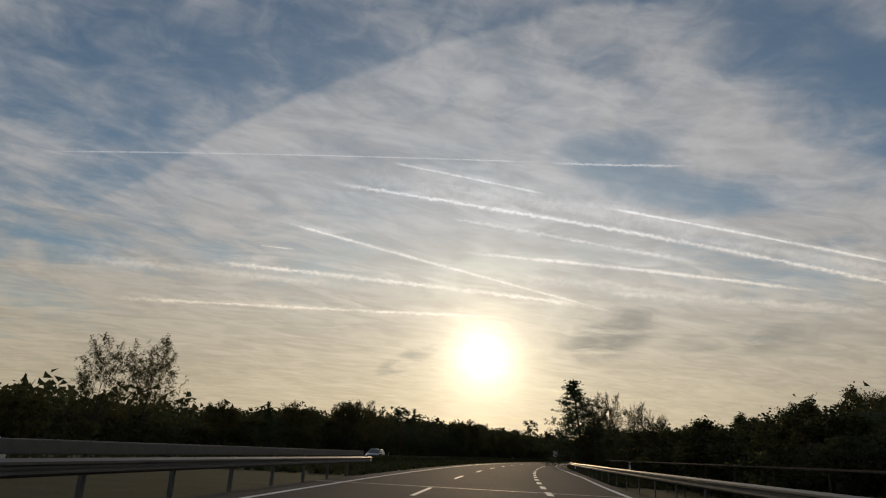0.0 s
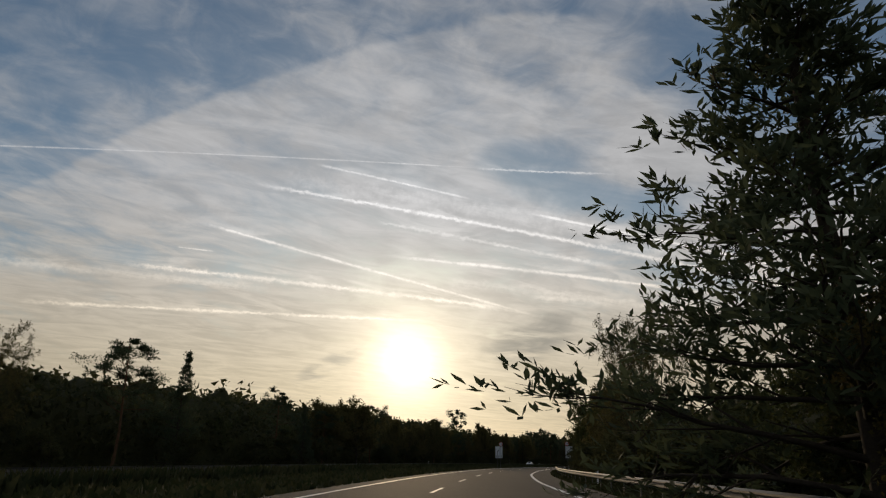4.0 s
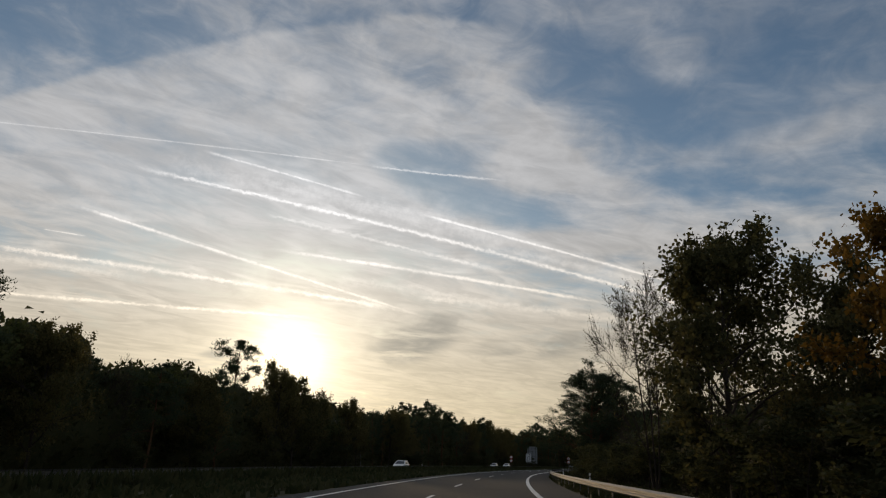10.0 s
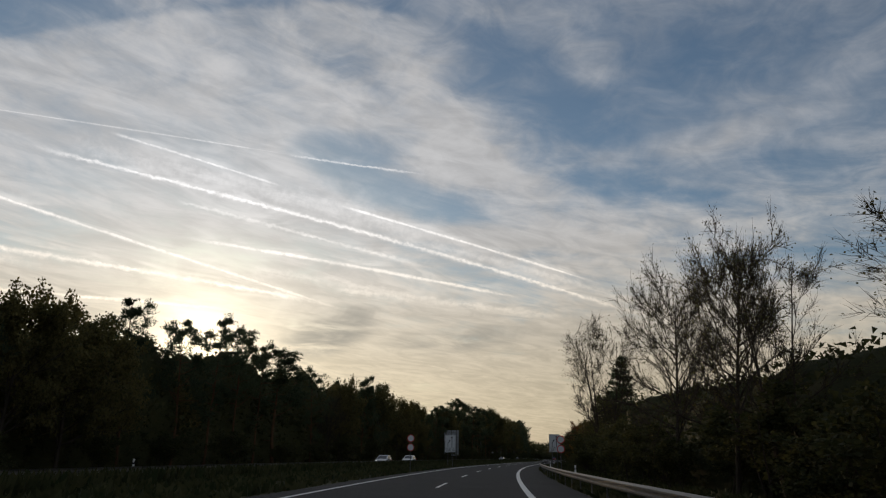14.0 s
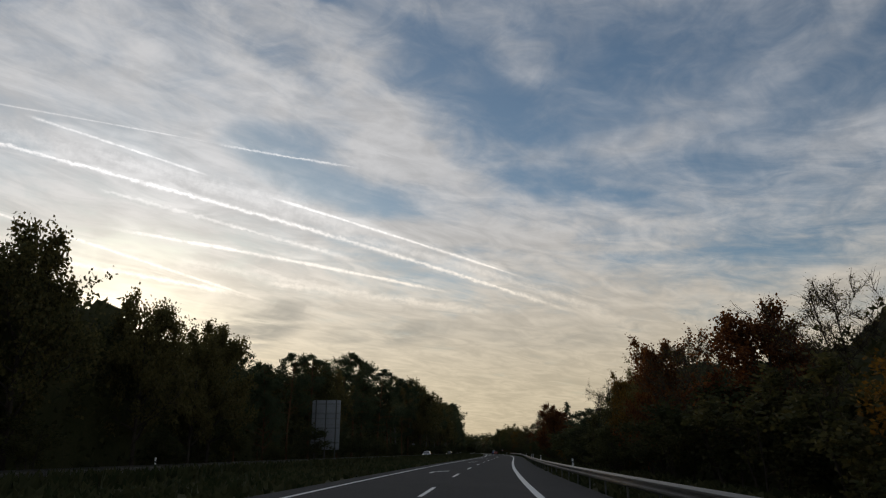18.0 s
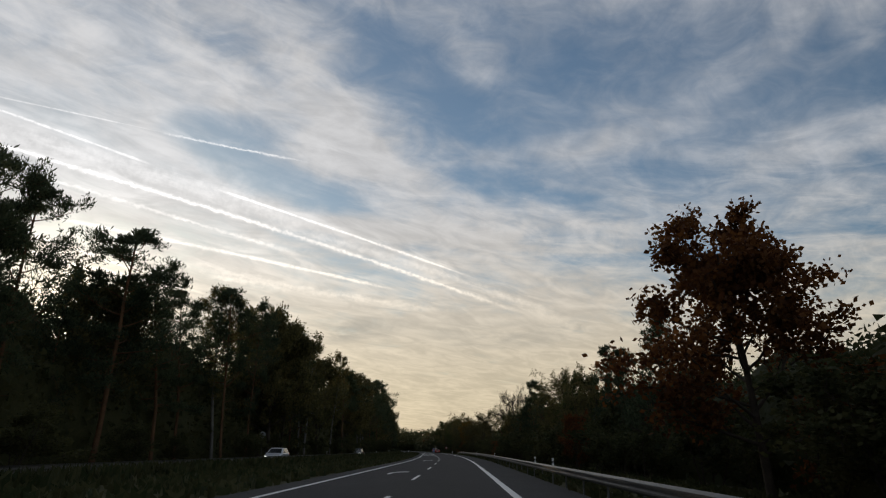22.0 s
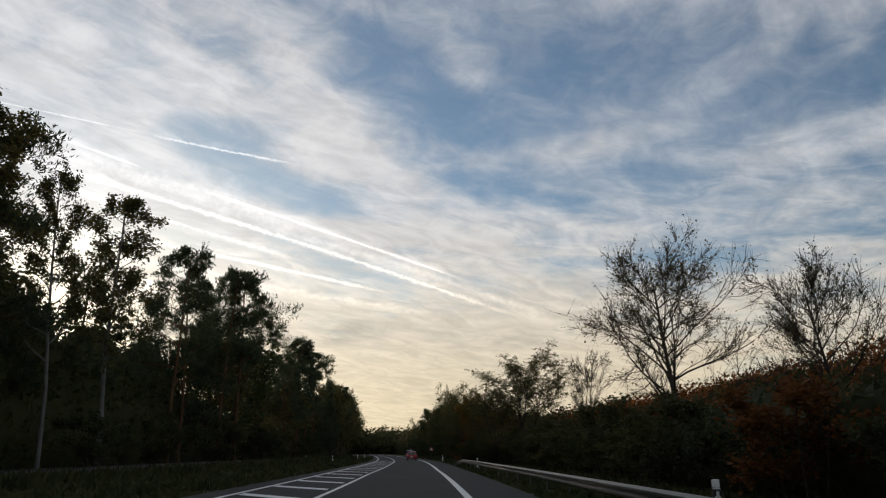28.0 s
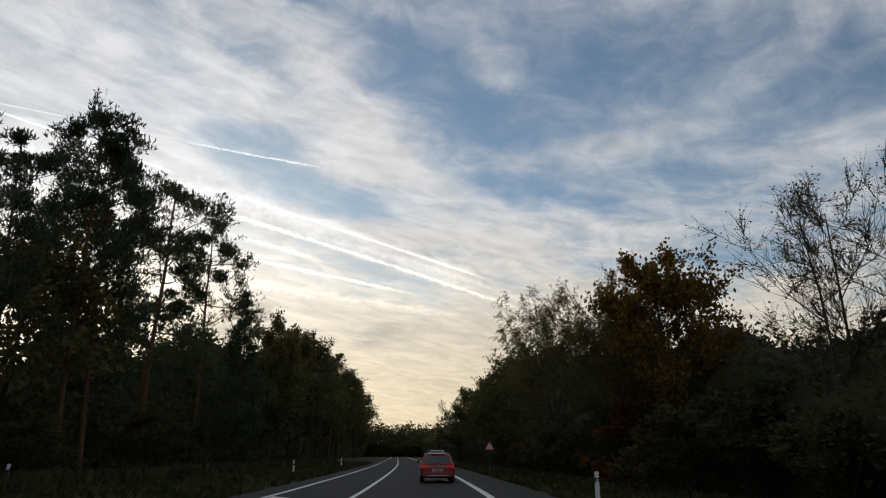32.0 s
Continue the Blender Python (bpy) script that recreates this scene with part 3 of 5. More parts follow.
def foliage(name, rng, ends, style, count, size, mat, slim=0.26):
    """Leaves on the twigs: tufts of needles, feathered leaves, or leafy shoots."""
    tw = np.array([[e[0], e[1], e[-1]] for e in ends])
    n = len(tw)
    way = tw[:, 2] - tw[:, 0]
    way /= np.linalg.norm(way, axis=1)[:, None] + 1e-9
    f = rng.uniform(0.1, 1.05, (n, count))
    p = tw[:, None, 0] + (tw[:, 2] - tw[:, 0])[:, None, :] * f[:, :, None]
    if style == "needles":  # upturned bottle-brush tufts
        tuft = rng.normal(0, 1, (n, count // 6 + 1, 3)) * np.array([0.30, 0.30, 0.10]) * size * 4.2
        p = p + tuft[:, np.arange(count) // 6] * 0.8
        u = way[:, None, :] * 0.5 + rng.normal(0, 0.55, (n, count, 3)) + np.array([0, 0, 0.55])
        a = size * rng.uniform(0.7, 1.5, n * count)
        return blades(name, p.reshape(-1, 3), u.reshape(-1, 3), a, slim, mat, rng)
    if style == "feathers":  # leaflets in pairs along drooping stalks
        k = 9
        stalks = count // k
        side = rng.normal(0, 0.8, (n, stalks, 3)) + way[:, None, :] + np.array([0, 0, -0.1])
        side /= np.linalg.norm(side, axis=2)[:, :, None]
        g = np.arange(k) / k
        q = p[:, :stalks, None, :] + side[:, :, None, :] * (g * 0.42)[None, None, :, None] + np.array([0, 0, -0.16]) * (g * g)[None, None, :, None]
        out_ = np.cross(side, rng.normal(0, 1, side.shape))
        out_ /= np.linalg.norm(out_, axis=2)[:, :, None] + 1e-9
        sign = np.where(np.arange(k) % 2, 1.0, -1.0)[None, None, :, None]
        u = out_[:, :, None, :] * sign + side[:, :, None, :] * 0.5 + rng.normal(0, 0.25, (n, stalks, k, 3))
        a = size * rng.uniform(0.8, 1.25, n * stalks * k)
        return blades(name, q.reshape(-1, 3), u.reshape(-1, 3), a, 0.5, mat, rng)
    p = p + rng.normal(0, 0.9, (n, count, 3)) * size
    u = way[:, None, :] * 0.4 + rng.normal(0, 0.8, (n, count, 3)) + np.array([0, 0, -0.12])
    a = size * rng.uniform(0.7, 1.4, n * count)
    return blades(name, p.reshape(-1, 3), u.reshape(-1, 3), a, 0.72, mat, rng)


def leaf_mesh(name, rng, places, size, mat, flat=0.0, slim=0.6):
    """One small pointed leaf spray at each place, all in one mesh."""
    p = np.asarray(places, dtype=float)
    n = len(p)
    u, v = rng.normal(0, 1, (n, 3)), rng.normal(0, 1, (n, 3))
    u[:, 2] *= 1 - flat
    u /= np.linalg.norm(u, axis=1)[:, None]
    v -= (u * v).sum(1)[:, None] * u
    v /= np.linalg.norm(v, axis=1)[:, None]
    s = size * rng.uniform(0.55, 1.45, (n, 1))
    vs = np.stack([p - u * s + v * s * slim, p - u * s * 0.7 - v * s * slim, p + u * s], 1).reshape(-1)
    me = bpy.data.meshes.new(name)
    me.vertices.add(3 * n)
    me.vertices.foreach_set("co", vs)
    me.loops.add(3 * n)
    me.loops.foreach_set("vertex_index", np.arange(3 * n))
    me.polygons.add(n)
    me.polygons.foreach_set("loop_start", np.arange(0, 3 * n, 3))
    me.materials.append(mat)
    me.update(calc_edges=True)
    return me


KINDS = {
    # kind: label, category, bark, leaves, builder settings
    "oak_tree": ("broad leafy tree in dull autumn green", "tree", BARK, LEAF_DULL),
    "green_tree": ("leafy green deciduous tree at the road edge", "tree", BARK, LEAF_GREEN),
    "gold_tree": ("deciduous tree with yellow-brown autumn leaves", "tree", BARK, LEAF_GOLD),
    "rust_tree": ("deciduous tree with rust-red autumn leaves", "tree", BARK, LEAF_RUST),
    "locust_tree": ("airy locust tree with thin feathery foliage", "tree", BARK, LEAF_DULL),
    "bare_tree": ("nearly bare deciduous tree with fine twigs", "tree", BARK, LEAF_DULL),
    "pine_tree": ("tall Scots pine with clumped dark needles", "tree", BARK_PINE, NEEDLES),
    "low_pine_tree": ("bushy dark pine branched down to the ground", "tree", BARK_PINE, NEEDLES),
    "leaning_pine_tree": ("broad dark pine with long boughs reaching towards the road", "tree", BARK_PINE, NEEDLES),
    "spruce_tree": ("dense conical dark conifer", "tree", BARK, NEEDLES),
    "birch_tree": ("slender birch with pale bark and thin leaves", "tree", BARK_BIRCH, LEAF_DULL),
    "shrub": ("dense roadside shrub in dark green", "shrub", BARK, SHRUBBERY),
    "rust_shrub": ("roadside shrub with orange-brown leaves", "shrub", BARK, LEAF_RUST),
}


SIZE = {"oak_tree": 11, "green_tree": 11, "gold_tree": 9, "rust_tree": 9, "locust_tree": 12, "bare_tree": 12, "birch_tree": 17,
        "pine_tree": 17, "low_pine_tree": 11, "leaning_pine_tree": 13, "spruce_tree": 11, "shrub": 3.4, "rust_shrub": 3.4}


def tree_meshes(kind, seed):
    rng = np.random.RandomState(seed * 17 + len(kind))
    h = SIZE[kind]
    style = "shoots"
    if kind in ("oak_tree", "gold_tree", "rust_tree", "green_tree"):
        dome = lambda f: 0.55 + 0.6 * math.sin(math.pi * min(1, f * 0.75 + 0.2)) - 0.22 * f
        tubes, ends = wood(rng, h, 0.14, 0.36, 26, 8, 4, 0.62, shape=dome, top=0.84)
        count, size = (22, 0.20) if h > 10 else (20, 0.165)
    elif kind == "locust_tree":
        tubes, ends = wood(rng, h, 0.2, 0.38, 28, 6, 4, 0.75, trunks=2, r0=0.012, top=0.84, shape=lambda f: 1.0 - 0.35 * f)
        style, count, size = "feathers", 45, 0.108
    elif kind == "bare_tree":
        if seed == 0:  # one trunk under a wide round crown
            tubes, ends = wood(rng, h, 0.2, 0.42, 30, 9, 12, 0.72, r0=0.014, top=0.78, shape=lambda f: 1.05 - 0.45 * f)
        else:
            tubes, ends = wood(rng, h, 0.16, 0.4, 27, 9, 13, 0.95, trunks=3, r0=0.0115, shape=lambda f: 1.0 - 0.5 * f * f)
        count, size = 1, 0.11
    elif kind == "birch_tree":
        tubes, ends = wood(rng, h, 0.35, 0.17, 26, 6, 4, 0.75, r0=0.009)
        count, size = 18, 0.15
    elif kind == "pine_tree":
        base = (0.28, 0.4, 0.34, 0.25, 0.3)[seed]
        ragged = rng.uniform(0.5, 1.4, 30)
        tubes, ends = wood(rng, h, base, 0.26, 20, 7, 4, 0.24, r0=0.011, shape=lambda f: (0.8 + 0.3 * math.sin(math.pi * f) - 0.62 * f) * ragged[int(f * 29)], inner=0.5)
        style, count, size = "needles", 30, 0.25
        stubs = [branch(rng, np.array([0, 0, h * rng.uniform(0.2, 0.5)]), (math.cos(w), math.sin(w), 0.1), rng.uniform(0.5, 2.2), 0.035, 0.0, 0.1, 3) for w in rng.uniform(0, 6.28, 9)]
        tubes += [(p, r, 4) for p, r in stubs]
    elif kind == "low_pine_tree":
        ragged = rng.uniform(0.7, 1.25, 30)
        tubes, ends = wood(rng, h, 0.08, 0.36, 30, 8, 4, 0.5, r0=0.015, shape=lambda f: (1.05 - 0.72 * f) * ragged[int(f * 29)], inner=0.4)
        style, count, size = "needles", 30, 0.2
    elif kind == "leaning_pine_tree":  # long boughs on the side of the light
        tubes, ends = wood(rng, h, 0.18, 0.34, 42, 8, 5, 0.42, r0=0.015, inner=0.25, even=True, shape=lambda f: 1.0 - 0.5 * f,
                           pull=lambda w, f: 1 + 0.5 * max(0, -math.cos(w)) ** 2 * math.exp(-((f - 0.38) / 0.16) ** 2))
        style, count, size = "needles", 54, 0.19
    elif kind == "spruce_tree":
        tubes, ends = wood(rng, h, 0.04, 0.3, 64, 8, 3, 0.15, r0=0.013, shape=lambda f: 0.02 + (1 - f) ** 1.15, inner=0.15, even=True)
        style, count, size = "needles", 18, 0.2
    else:
        tubes, ends = wood(rng, h, 0.03, 0.5, 16, 4, 4, 1.1, trunks=4, r0=0.012, shape=lambda f: 1.0 - 0.35 * f)
        count, size = 16, 0.13
    if seed >= 3:  # trees deep in the wood: fewer, larger sprays
        count, size = max(6, count // 3), size * 1.55
        style = "shoots" if style == "feathers" else style
        tubes = tubes[:len(tubes) // 5]
    if kind != "bare_tree" and seed < 3:  # twigs hidden among the leaves are left out
        tubes = [t for t in tubes if t[2] > 3 or rng.uniform() < (0.0 if "shrub" in kind else 0.3)]
    vs, fs = [], []
    for pts, rad, sides in tubes:
        tube(vs, fs, pts, rad, sides)
    label, cat, bark, leaf = KINDS[kind]
    return mesh_from("trunk", vs, fs, bark, True), foliage("crown", rng, ends, style, count, size, leaf, 0.17 if kind == "leaning_pine_tree" else 0.26)


# usual crown width for the height
BROAD = {"pine_tree": 0.5, "low_pine_tree": 0.65, "leaning_pine_tree": 0.8, "spruce_tree": 0.5, "birch_tree": 0.42, "bare_tree": 0.7, "locust_tree": 0.75, "shrub": 1.25, "rust_shrub": 1.25}
PROTO = {}


def plant(kind, variant, s, lat, height, turn=None, wide=1.0, z=0.0):
    """A tree of that height; wide widens its crown."""
    key = (kind, variant)
    label, cat, _, _ = KINDS[kind]
    if key not in PROTO:
        a, b = tree_meshes(kind, variant)
        co = np.empty(len(b.vertices) * 3)
        b.vertices.foreach_get("co", co)
        co = co.reshape(-1, 3)
        if kind == "bare_tree":
            co = np.array([v.co for v in a.vertices])
        PROTO[key] = [a, b, float(np.percentile(co[:, 2], 99.9)), float(np.percentile(np.hypot(co[:, 0], co[:, 1]), 95)) * 2, None]
    a, b, high, across, first = PROTO[key]
    k = height / high
    kx = BROAD.get(kind, 0.72) * height * wide / across
    kx = min(max(kx, 0.6 * k), 1.6 * k)
    m = along(s, lat, z, (s * 137.5 + lat * 71) % 360 if turn is None else turn) @ Matrix.Diagonal((kx, kx, k, 1))
    if first is not None:
        return copy_thing(first, m @ Matrix.Diagonal([1 / c for c in first.scale] + [1]))
    root = thing(kind, m, label, cat, "shrubs along the road" if cat == "shrub" else "trees along the road")
    put("trunk", a, root)
    put("crown", b, root)
    PROTO[key][4] = root
    return root


rnd = random.Random(11)

# woods on both sides: the edge's place and the height of the treetops along the road
LEFT_EDGE = knots((-100, -40), (60, -38), (150, -33), (300, -31), (480, -29), (640, -25), (760, -22), (900, -20), (1500, -18))
LEFT_TOP = knots((-100, 6), (50, 6), (120, 8), (200, 9.5), (270, 11), (370, 11.5), (450, 13.5), (520, 13), (600, 16), (700, 18), (800, 19), (900, 20), (1000, 23), (1500, 24))
RIGHT_EDGE = knots((-100, 17), (40, 17), (90, 14), (160, 12), (700, 12), (760, 15), (820, 13), (1500, 13))
RIGHT_TOP = knots((-100, 4.5), (60, 5), (90, 5.5), (110, 7), (160, 8.5), (240, 9), (300, 7.5), (330, 8), (345, 11), (360, 11), (372, 7), (385, 8.5), (440, 10.5), (460, 10), (475, 9.5), (500, 9.5), (522, 7.5), (534, 6.2), (548, 5.6), (560, 8.5), (600, 9), (645, 11), (688, 10.5), (712, 6), (730, 4.5), (790, 7), (825, 12), (850, 15), (1300, 15))
# how high the closed mass of the left wood reaches
LEFT_MASS = knots((-100, 4), (50, 3.6), (95, 4.2), (130, 7.5), (200, 9.5), (250, 10.5), (340, 10.5), (380, 11), (400, 10.5), (430, 13), (480, 14), (500, 14), (525, 12), (560, 12.5), (600, 13.5), (622, 12), (640, 11), (660, 13), (735, 13.5), (758, 12), (772, 7), (785, 6), (818, 6), (832, 7.5), (850, 11), (880, 16), (950, 19), (1000, 21), (1500, 22))
LEFT_KINDS = knots((0, 0.1), (300, 0.4), (700, 0.8))


def pick(pairs):
    x, total = rnd.uniform(0, sum(w for _, w in pairs)), 0
    for k, w in pairs:
        total += w
        if x <= total:
            return k
    return pairs[-1][0]


def woods():
    for row, (depth, step) in enumerate(((2, 11.0), (9, 15.0))):
        s = -30.0
        while s < 1150:
            p = LEFT_KINDS(s)
            kind = pick((("pine_tree", p), ("low_pine_tree", 0.15), ("oak_tree", 0.4), ("green_tree", 0.3), ("locust_tree", 0.15 * (s < 330)), ("birch_tree", 0.12)))
            hh = LEFT_TOP(s) * rnd.uniform(0.6, 0.92)
            if row and 570 < s < 840:  # the wood is thin here, with light between its trunks
                s += step
                continue
            plant(kind, 3 + rnd.randrange(2), s + rnd.uniform(-2, 2), LEFT_EDGE(s) - depth - rnd.uniform(0, 4), hh, wide=1.1)
            s += step * rnd.uniform(0.8, 1.25) * (1 if s < 850 else 2.0)
        s = -30.0 if row else 860.0
        while s < 1150:
            kind = pick((("oak_tree", 0.3), ("green_tree", 0.35), ("gold_tree", 0.15), ("rust_tree", 0.06), ("low_pine_tree", 0.15), ("locust_tree", 0.2)))
            hh = RIGHT_TOP(s) * rnd.uniform(0.6, 0.95)
            plant(kind, 3 + rnd.randrange(2), s + rnd.uniform(-2, 2), RIGHT_EDGE(s) + depth + rnd.uniform(0, 4), hh, wide=1.10)
            s += step * rnd.uniform(0.8, 1.25) * (1 if s < 850 else 2.0)


# trees that stand out on the right side
plant("oak_tree", 0, 50, 24, 7.0, wide=1.06)
plant("green_tree", 2, 60, 24, 7.0, wide=1.14)
plant("green_tree", 2, 66, 20, 6.1, wide=1.17)
plant("oak_tree", 0, 76, 18, 5.8, wide=1.15)
plant("bare_tree", 1, 112, 15.5, 10.4, wide=0.9)
plant("bare_tree", 2, 112.5, 11.2, 11.6, wide=0.8)
plant("spruce_tree", 1, 116, 8.4, 13.4, wide=1.9)
plant("oak_tree", 1, 113, 9.0, 5.2, wide=1.1)
plant("green_tree", 2, 119, 10.0, 6.4, wide=1.1)
plant("locust_tree", 2, 156, 10.5, 12.7, wide=0.62)
plant("locust_tree", 1, 166, 13, 16.2, wide=0.6)
plant("locust_tree", 0, 170, 10.5, 9.3, wide=0.78)
plant("oak_tree", 2, 178, 11, 10.2, wide=0.75)
plant("locust_tree", 2, 192, 13, 13.4, wide=0.6)
plant("green_tree", 1, 199, 13, 10.6, wide=0.8)
plant("green_tree", 1, 206, 10, 10.8, wide=0.75)
plant("oak_tree", 2, 217, 12, 10.6, wide=0.8)
plant("locust_tree", 1, 224, 12, 10.8, wide=0.8)
plant("locust_tree", 0, 230, 12, 11.6, wide=0.8)
plant("green_tree", 2, 238, 12.5, 12.5, wide=0.75)
plant("bare_tree", 0, 82, 15, 7.2, wide=1.1)
plant("locust_tree", 0, 236, 11, 12.9, wide=0.75)
plant("gold_tree", 0, 243, 10.5, 9.0, wide=0.75)
plant("locust_tree", 2, 249, 10.5, 9.9, wide=0.78)
plant("gold_tree", 1, 258, 12, 10.0, wide=0.75)
plant("oak_tree", 2, 281, 10, 12.0, wide=0.9)
plant("green_tree", 0, 262, 12.8, 8.2, wide=0.8)
plant("gold_tree", 2, 268, 11.8, 9.2, wide=0.85)
plant("oak_tree", 0, 274, 12.5, 8.6, wide=0.9)
plant("bare_tree", 2, 297, 10.0, 14.1, wide=0.66)
plant("bare_tree", 1, 292, 11.8, 14.8, wide=0.7)
plant("low_pine_tree", 1, 331, 14.5, 7.8, wide=1.0)
plant("leaning_pine_tree", 0, 344, 9.5, 14.6, turn=0, wide=0.86)
plant("low_pine_tree", 2, 347, 12.5, 11.5, wide=1.3)
plant("green_tree", 2, 362, 11.5, 6.8, wide=1.1)
plant("oak_tree", 1, 356, 10.8, 5.4, wide=1.1)
plant("low_pine_tree", 1, 353, 14, 13.5, wide=1.2)
plant("bare_tree", 0, 381, 10.3, 12.0, wide=0.75)
plant("bare_tree", 0, 391, 10.3, 12.7, wide=0.75)
plant("bare_tree", 2, 422, 10.3, 15.6, wide=0.75)
plant("oak_tree", 0, 436, 12, 8.8, wide=0.75)
plant("spruce_tree", 2, 456, 15.6, 15.8, wide=1.3)
plant("oak_tree", 1, 457, 12.5, 7.4, wide=1.0)
plant("low_pine_tree", 1, 449, 14, 10.5, wide=1.1)
plant("green_tree", 2, 448, 13, 6.8, wide=1.0)
plant("gold_tree", 1, 465, 10.5, 5.4, wide=1.2)
plant("bare_tree", 1, 473, 12, 7.3, wide=1.2)
plant("rust_tree", 1, 481, 12, 7.6, wide=1.0)
plant("bare_tree", 2, 487, 11.5, 7.4, wide=1.2)
plant("rust_tree", 2, 495, 11, 8.4, wide=0.75)
plant("locust_tree", 0, 500, 11.5, 9.1, wide=0.75)
plant("gold_tree", 2, 508, 11.5, 7.5, wide=0.75)
plant("bare_tree", 0, 528, 12.6, 8.9, wide=0.85)
plant("oak_tree", 2, 521, 12.8, 8.2, wide=0.9)
plant("low_pine_tree", 0, 532, 11, 6.0, wide=0.75)
plant("low_pine_tree", 2, 537, 11.5, 6.4, wide=1.2)
plant("gold_tree", 0, 552, 9.5, 4.0, wide=1.09)
plant("low_pine_tree", 1, 560, 11.5, 7.2, wide=1.3)
plant("rust_tree", 0, 569, 9.2, 9.0, wide=1.1)
plant("spruce_tree", 1, 589.5, 11.8, 10.6, wide=0.9)
plant("low_pine_tree", 1, 596, 11.3, 8.4, wide=0.8)
plant("rust_tree", 2, 600, 8.5, 4.2, wide=0.78)
plant("spruce_tree", 2, 605, 12, 7.4, wide=1.1)
plant("locust_tree", 1, 609, 11.2, 8.6, wide=0.9)
plant("green_tree", 0, 614, 11.8, 8.6, wide=0.8)
plant("locust_tree", 2, 619, 11.6, 9.0, wide=0.9)
plant("locust_tree", 2, 626, 11, 10.2, wide=0.95)
plant("green_tree", 1, 633, 12, 7.0, wide=0.75)
plant("low_pine_tree", 1, 636, 11, 8.0, wide=0.87)
plant("low_pine_tree", 2, 646, 12, 9.0, wide=0.75)
plant("low_pine_tree", 2, 653, 11, 11.4, wide=0.75)
plant("oak_tree", 1, 670, 12, 9.4, wide=0.75)
plant("bare_tree", 0, 673, 12, 8.6, wide=0.82)
plant("oak_tree", 1, 682, 11.5, 8.5, wide=0.8)
plant("green_tree", 0, 695, 12.3, 8.6, wide=0.9)
plant("bare_tree", 0, 714, 17, 10.3, wide=0.93)
plant("bare_tree", 0, 734, 17.9, 18.0, wide=1.05)
plant("locust_tree", 0, 768.5, 11.8, 15.0, wide=1.3, turn=22)
plant("locust_tree", 2, 776, 10.8, 8.8, wide=1.3)
plant("locust_tree", 0, 784, 12, 8.6, wide=1.2)
plant("locust_tree", 1, 774, 13.5, 13.0, wide=1.1)
plant("bare_tree", 1, 765, 18.7, 13.0, wide=0.75)
plant("bare_tree", 1, 797, 13, 11.0, wide=0.95)
plant("gold_tree", 0, 808, 11.5, 11.4, wide=0.87)
plant("locust_tree", 1, 817, 11, 13.2, wide=0.75)
plant("locust_tree", 2, 838, 12.5, 16.0, wide=0.85)
plant("bare_tree", 1, 377, 10.9, 10.2, wide=0.8)
plant("low_pine_tree", 0, 350, 12.5, 10.5, wide=1.1)
plant("bare_tree", 2, 366, 12, 8.6, wide=1.1)
plant("bare_tree", 1, 549, 13.5, 6.6, wide=1.2)
plant("bare_tree", 2, 544, 14.5, 7.0, wide=1.2)
plant("locust_tree", 0, 812, 10.5, 11.0, wide=1.0)
plant("locust_tree", 0, 827, 13.0, 13.5, wide=1.0)
plant("locust_tree", 1, 850, 14, 15.5, wide=1.0)
plant("green_tree", 2, 866, 14.0, 14.5, wide=1.1)
plant("oak_tree", 0, 884, 14, 15.0, wide=1.1)
plant("oak_tree", 1, 908, 14.0, 15.0, wide=1.1)
plant("green_tree", 0, 938, 14.0, 16.0, wide=1.2)
# and on the left side
plant("oak_tree", 1, 52, -38, 4.5, wide=1.35)
plant("locust_tree", 2, 63, -39.7, 10.9, wide=0.75)
plant("locust_tree", 1, 71, -39.9, 12.3, wide=0.88)
plant("oak_tree", 1, 84, -36, 6.1, wide=1.35)
plant("spruce_tree", 2, 97, -36, 7.2, wide=0.95)
plant("oak_tree", 1, 110, -36, 8.0, wide=1.35)
plant("oak_tree", 2, 126, -34, 9.7, wide=1.17)
plant("locust_tree", 1, 132, -34, 9.8, wide=0.75)
plant("locust_tree", 2, 139, -34, 10.9, wide=0.75)
plant("locust_tree", 2, 144, -33, 9.8, wide=0.75)
plant("pine_tree", 1, 157, -32, 10.8, wide=1.13)
plant("spruce_tree", 2, 167, -32, 11.2, wide=0.75)
plant("pine_tree", 0, 191, -31, 10.2, wide=1.20)
plant("spruce_tree", 1, 201, -31, 8.6, wide=0.81)
plant("pine_tree", 2, 210, -31, 8.4, wide=1.35)
plant("oak_tree", 0, 213, -32, 10.4, wide=1.1)
plant("oak_tree", 1, 228, -31, 11.9, wide=1.14)
plant("pine_tree", 2, 233, -30, 11.0, wide=0.98)
plant("locust_tree", 2, 239, -30, 11.6, wide=0.75)
plant("oak_tree", 2, 252, -31, 9.6, wide=0.86)
plant("locust_tree", 0, 262, -31, 10.1, wide=0.80)
plant("oak_tree", 2, 266, -30, 9.5, wide=0.80)
plant("oak_tree", 1, 273, -30, 10.0, wide=0.98)
plant("oak_tree", 2, 283, -30, 11.5, wide=0.75)
plant("pine_tree", 2, 287, -31, 11.7, wide=1.06)
plant("oak_tree", 2, 295, -31, 10.2, wide=0.78)
plant("bare_tree", 0, 308, -34, 9.7, wide=0.77)
plant("pine_tree", 2, 308, -30, 9.0, wide=1.08)
plant("oak_tree", 2, 317, -30, 9.2, wide=0.85)
plant("low_pine_tree", 0, 321, -30, 9.7, wide=0.78)
plant("pine_tree", 2, 353, -45, 19.2, wide=0.95)
plant("oak_tree", 2, 367, -30, 11.4, wide=0.75)
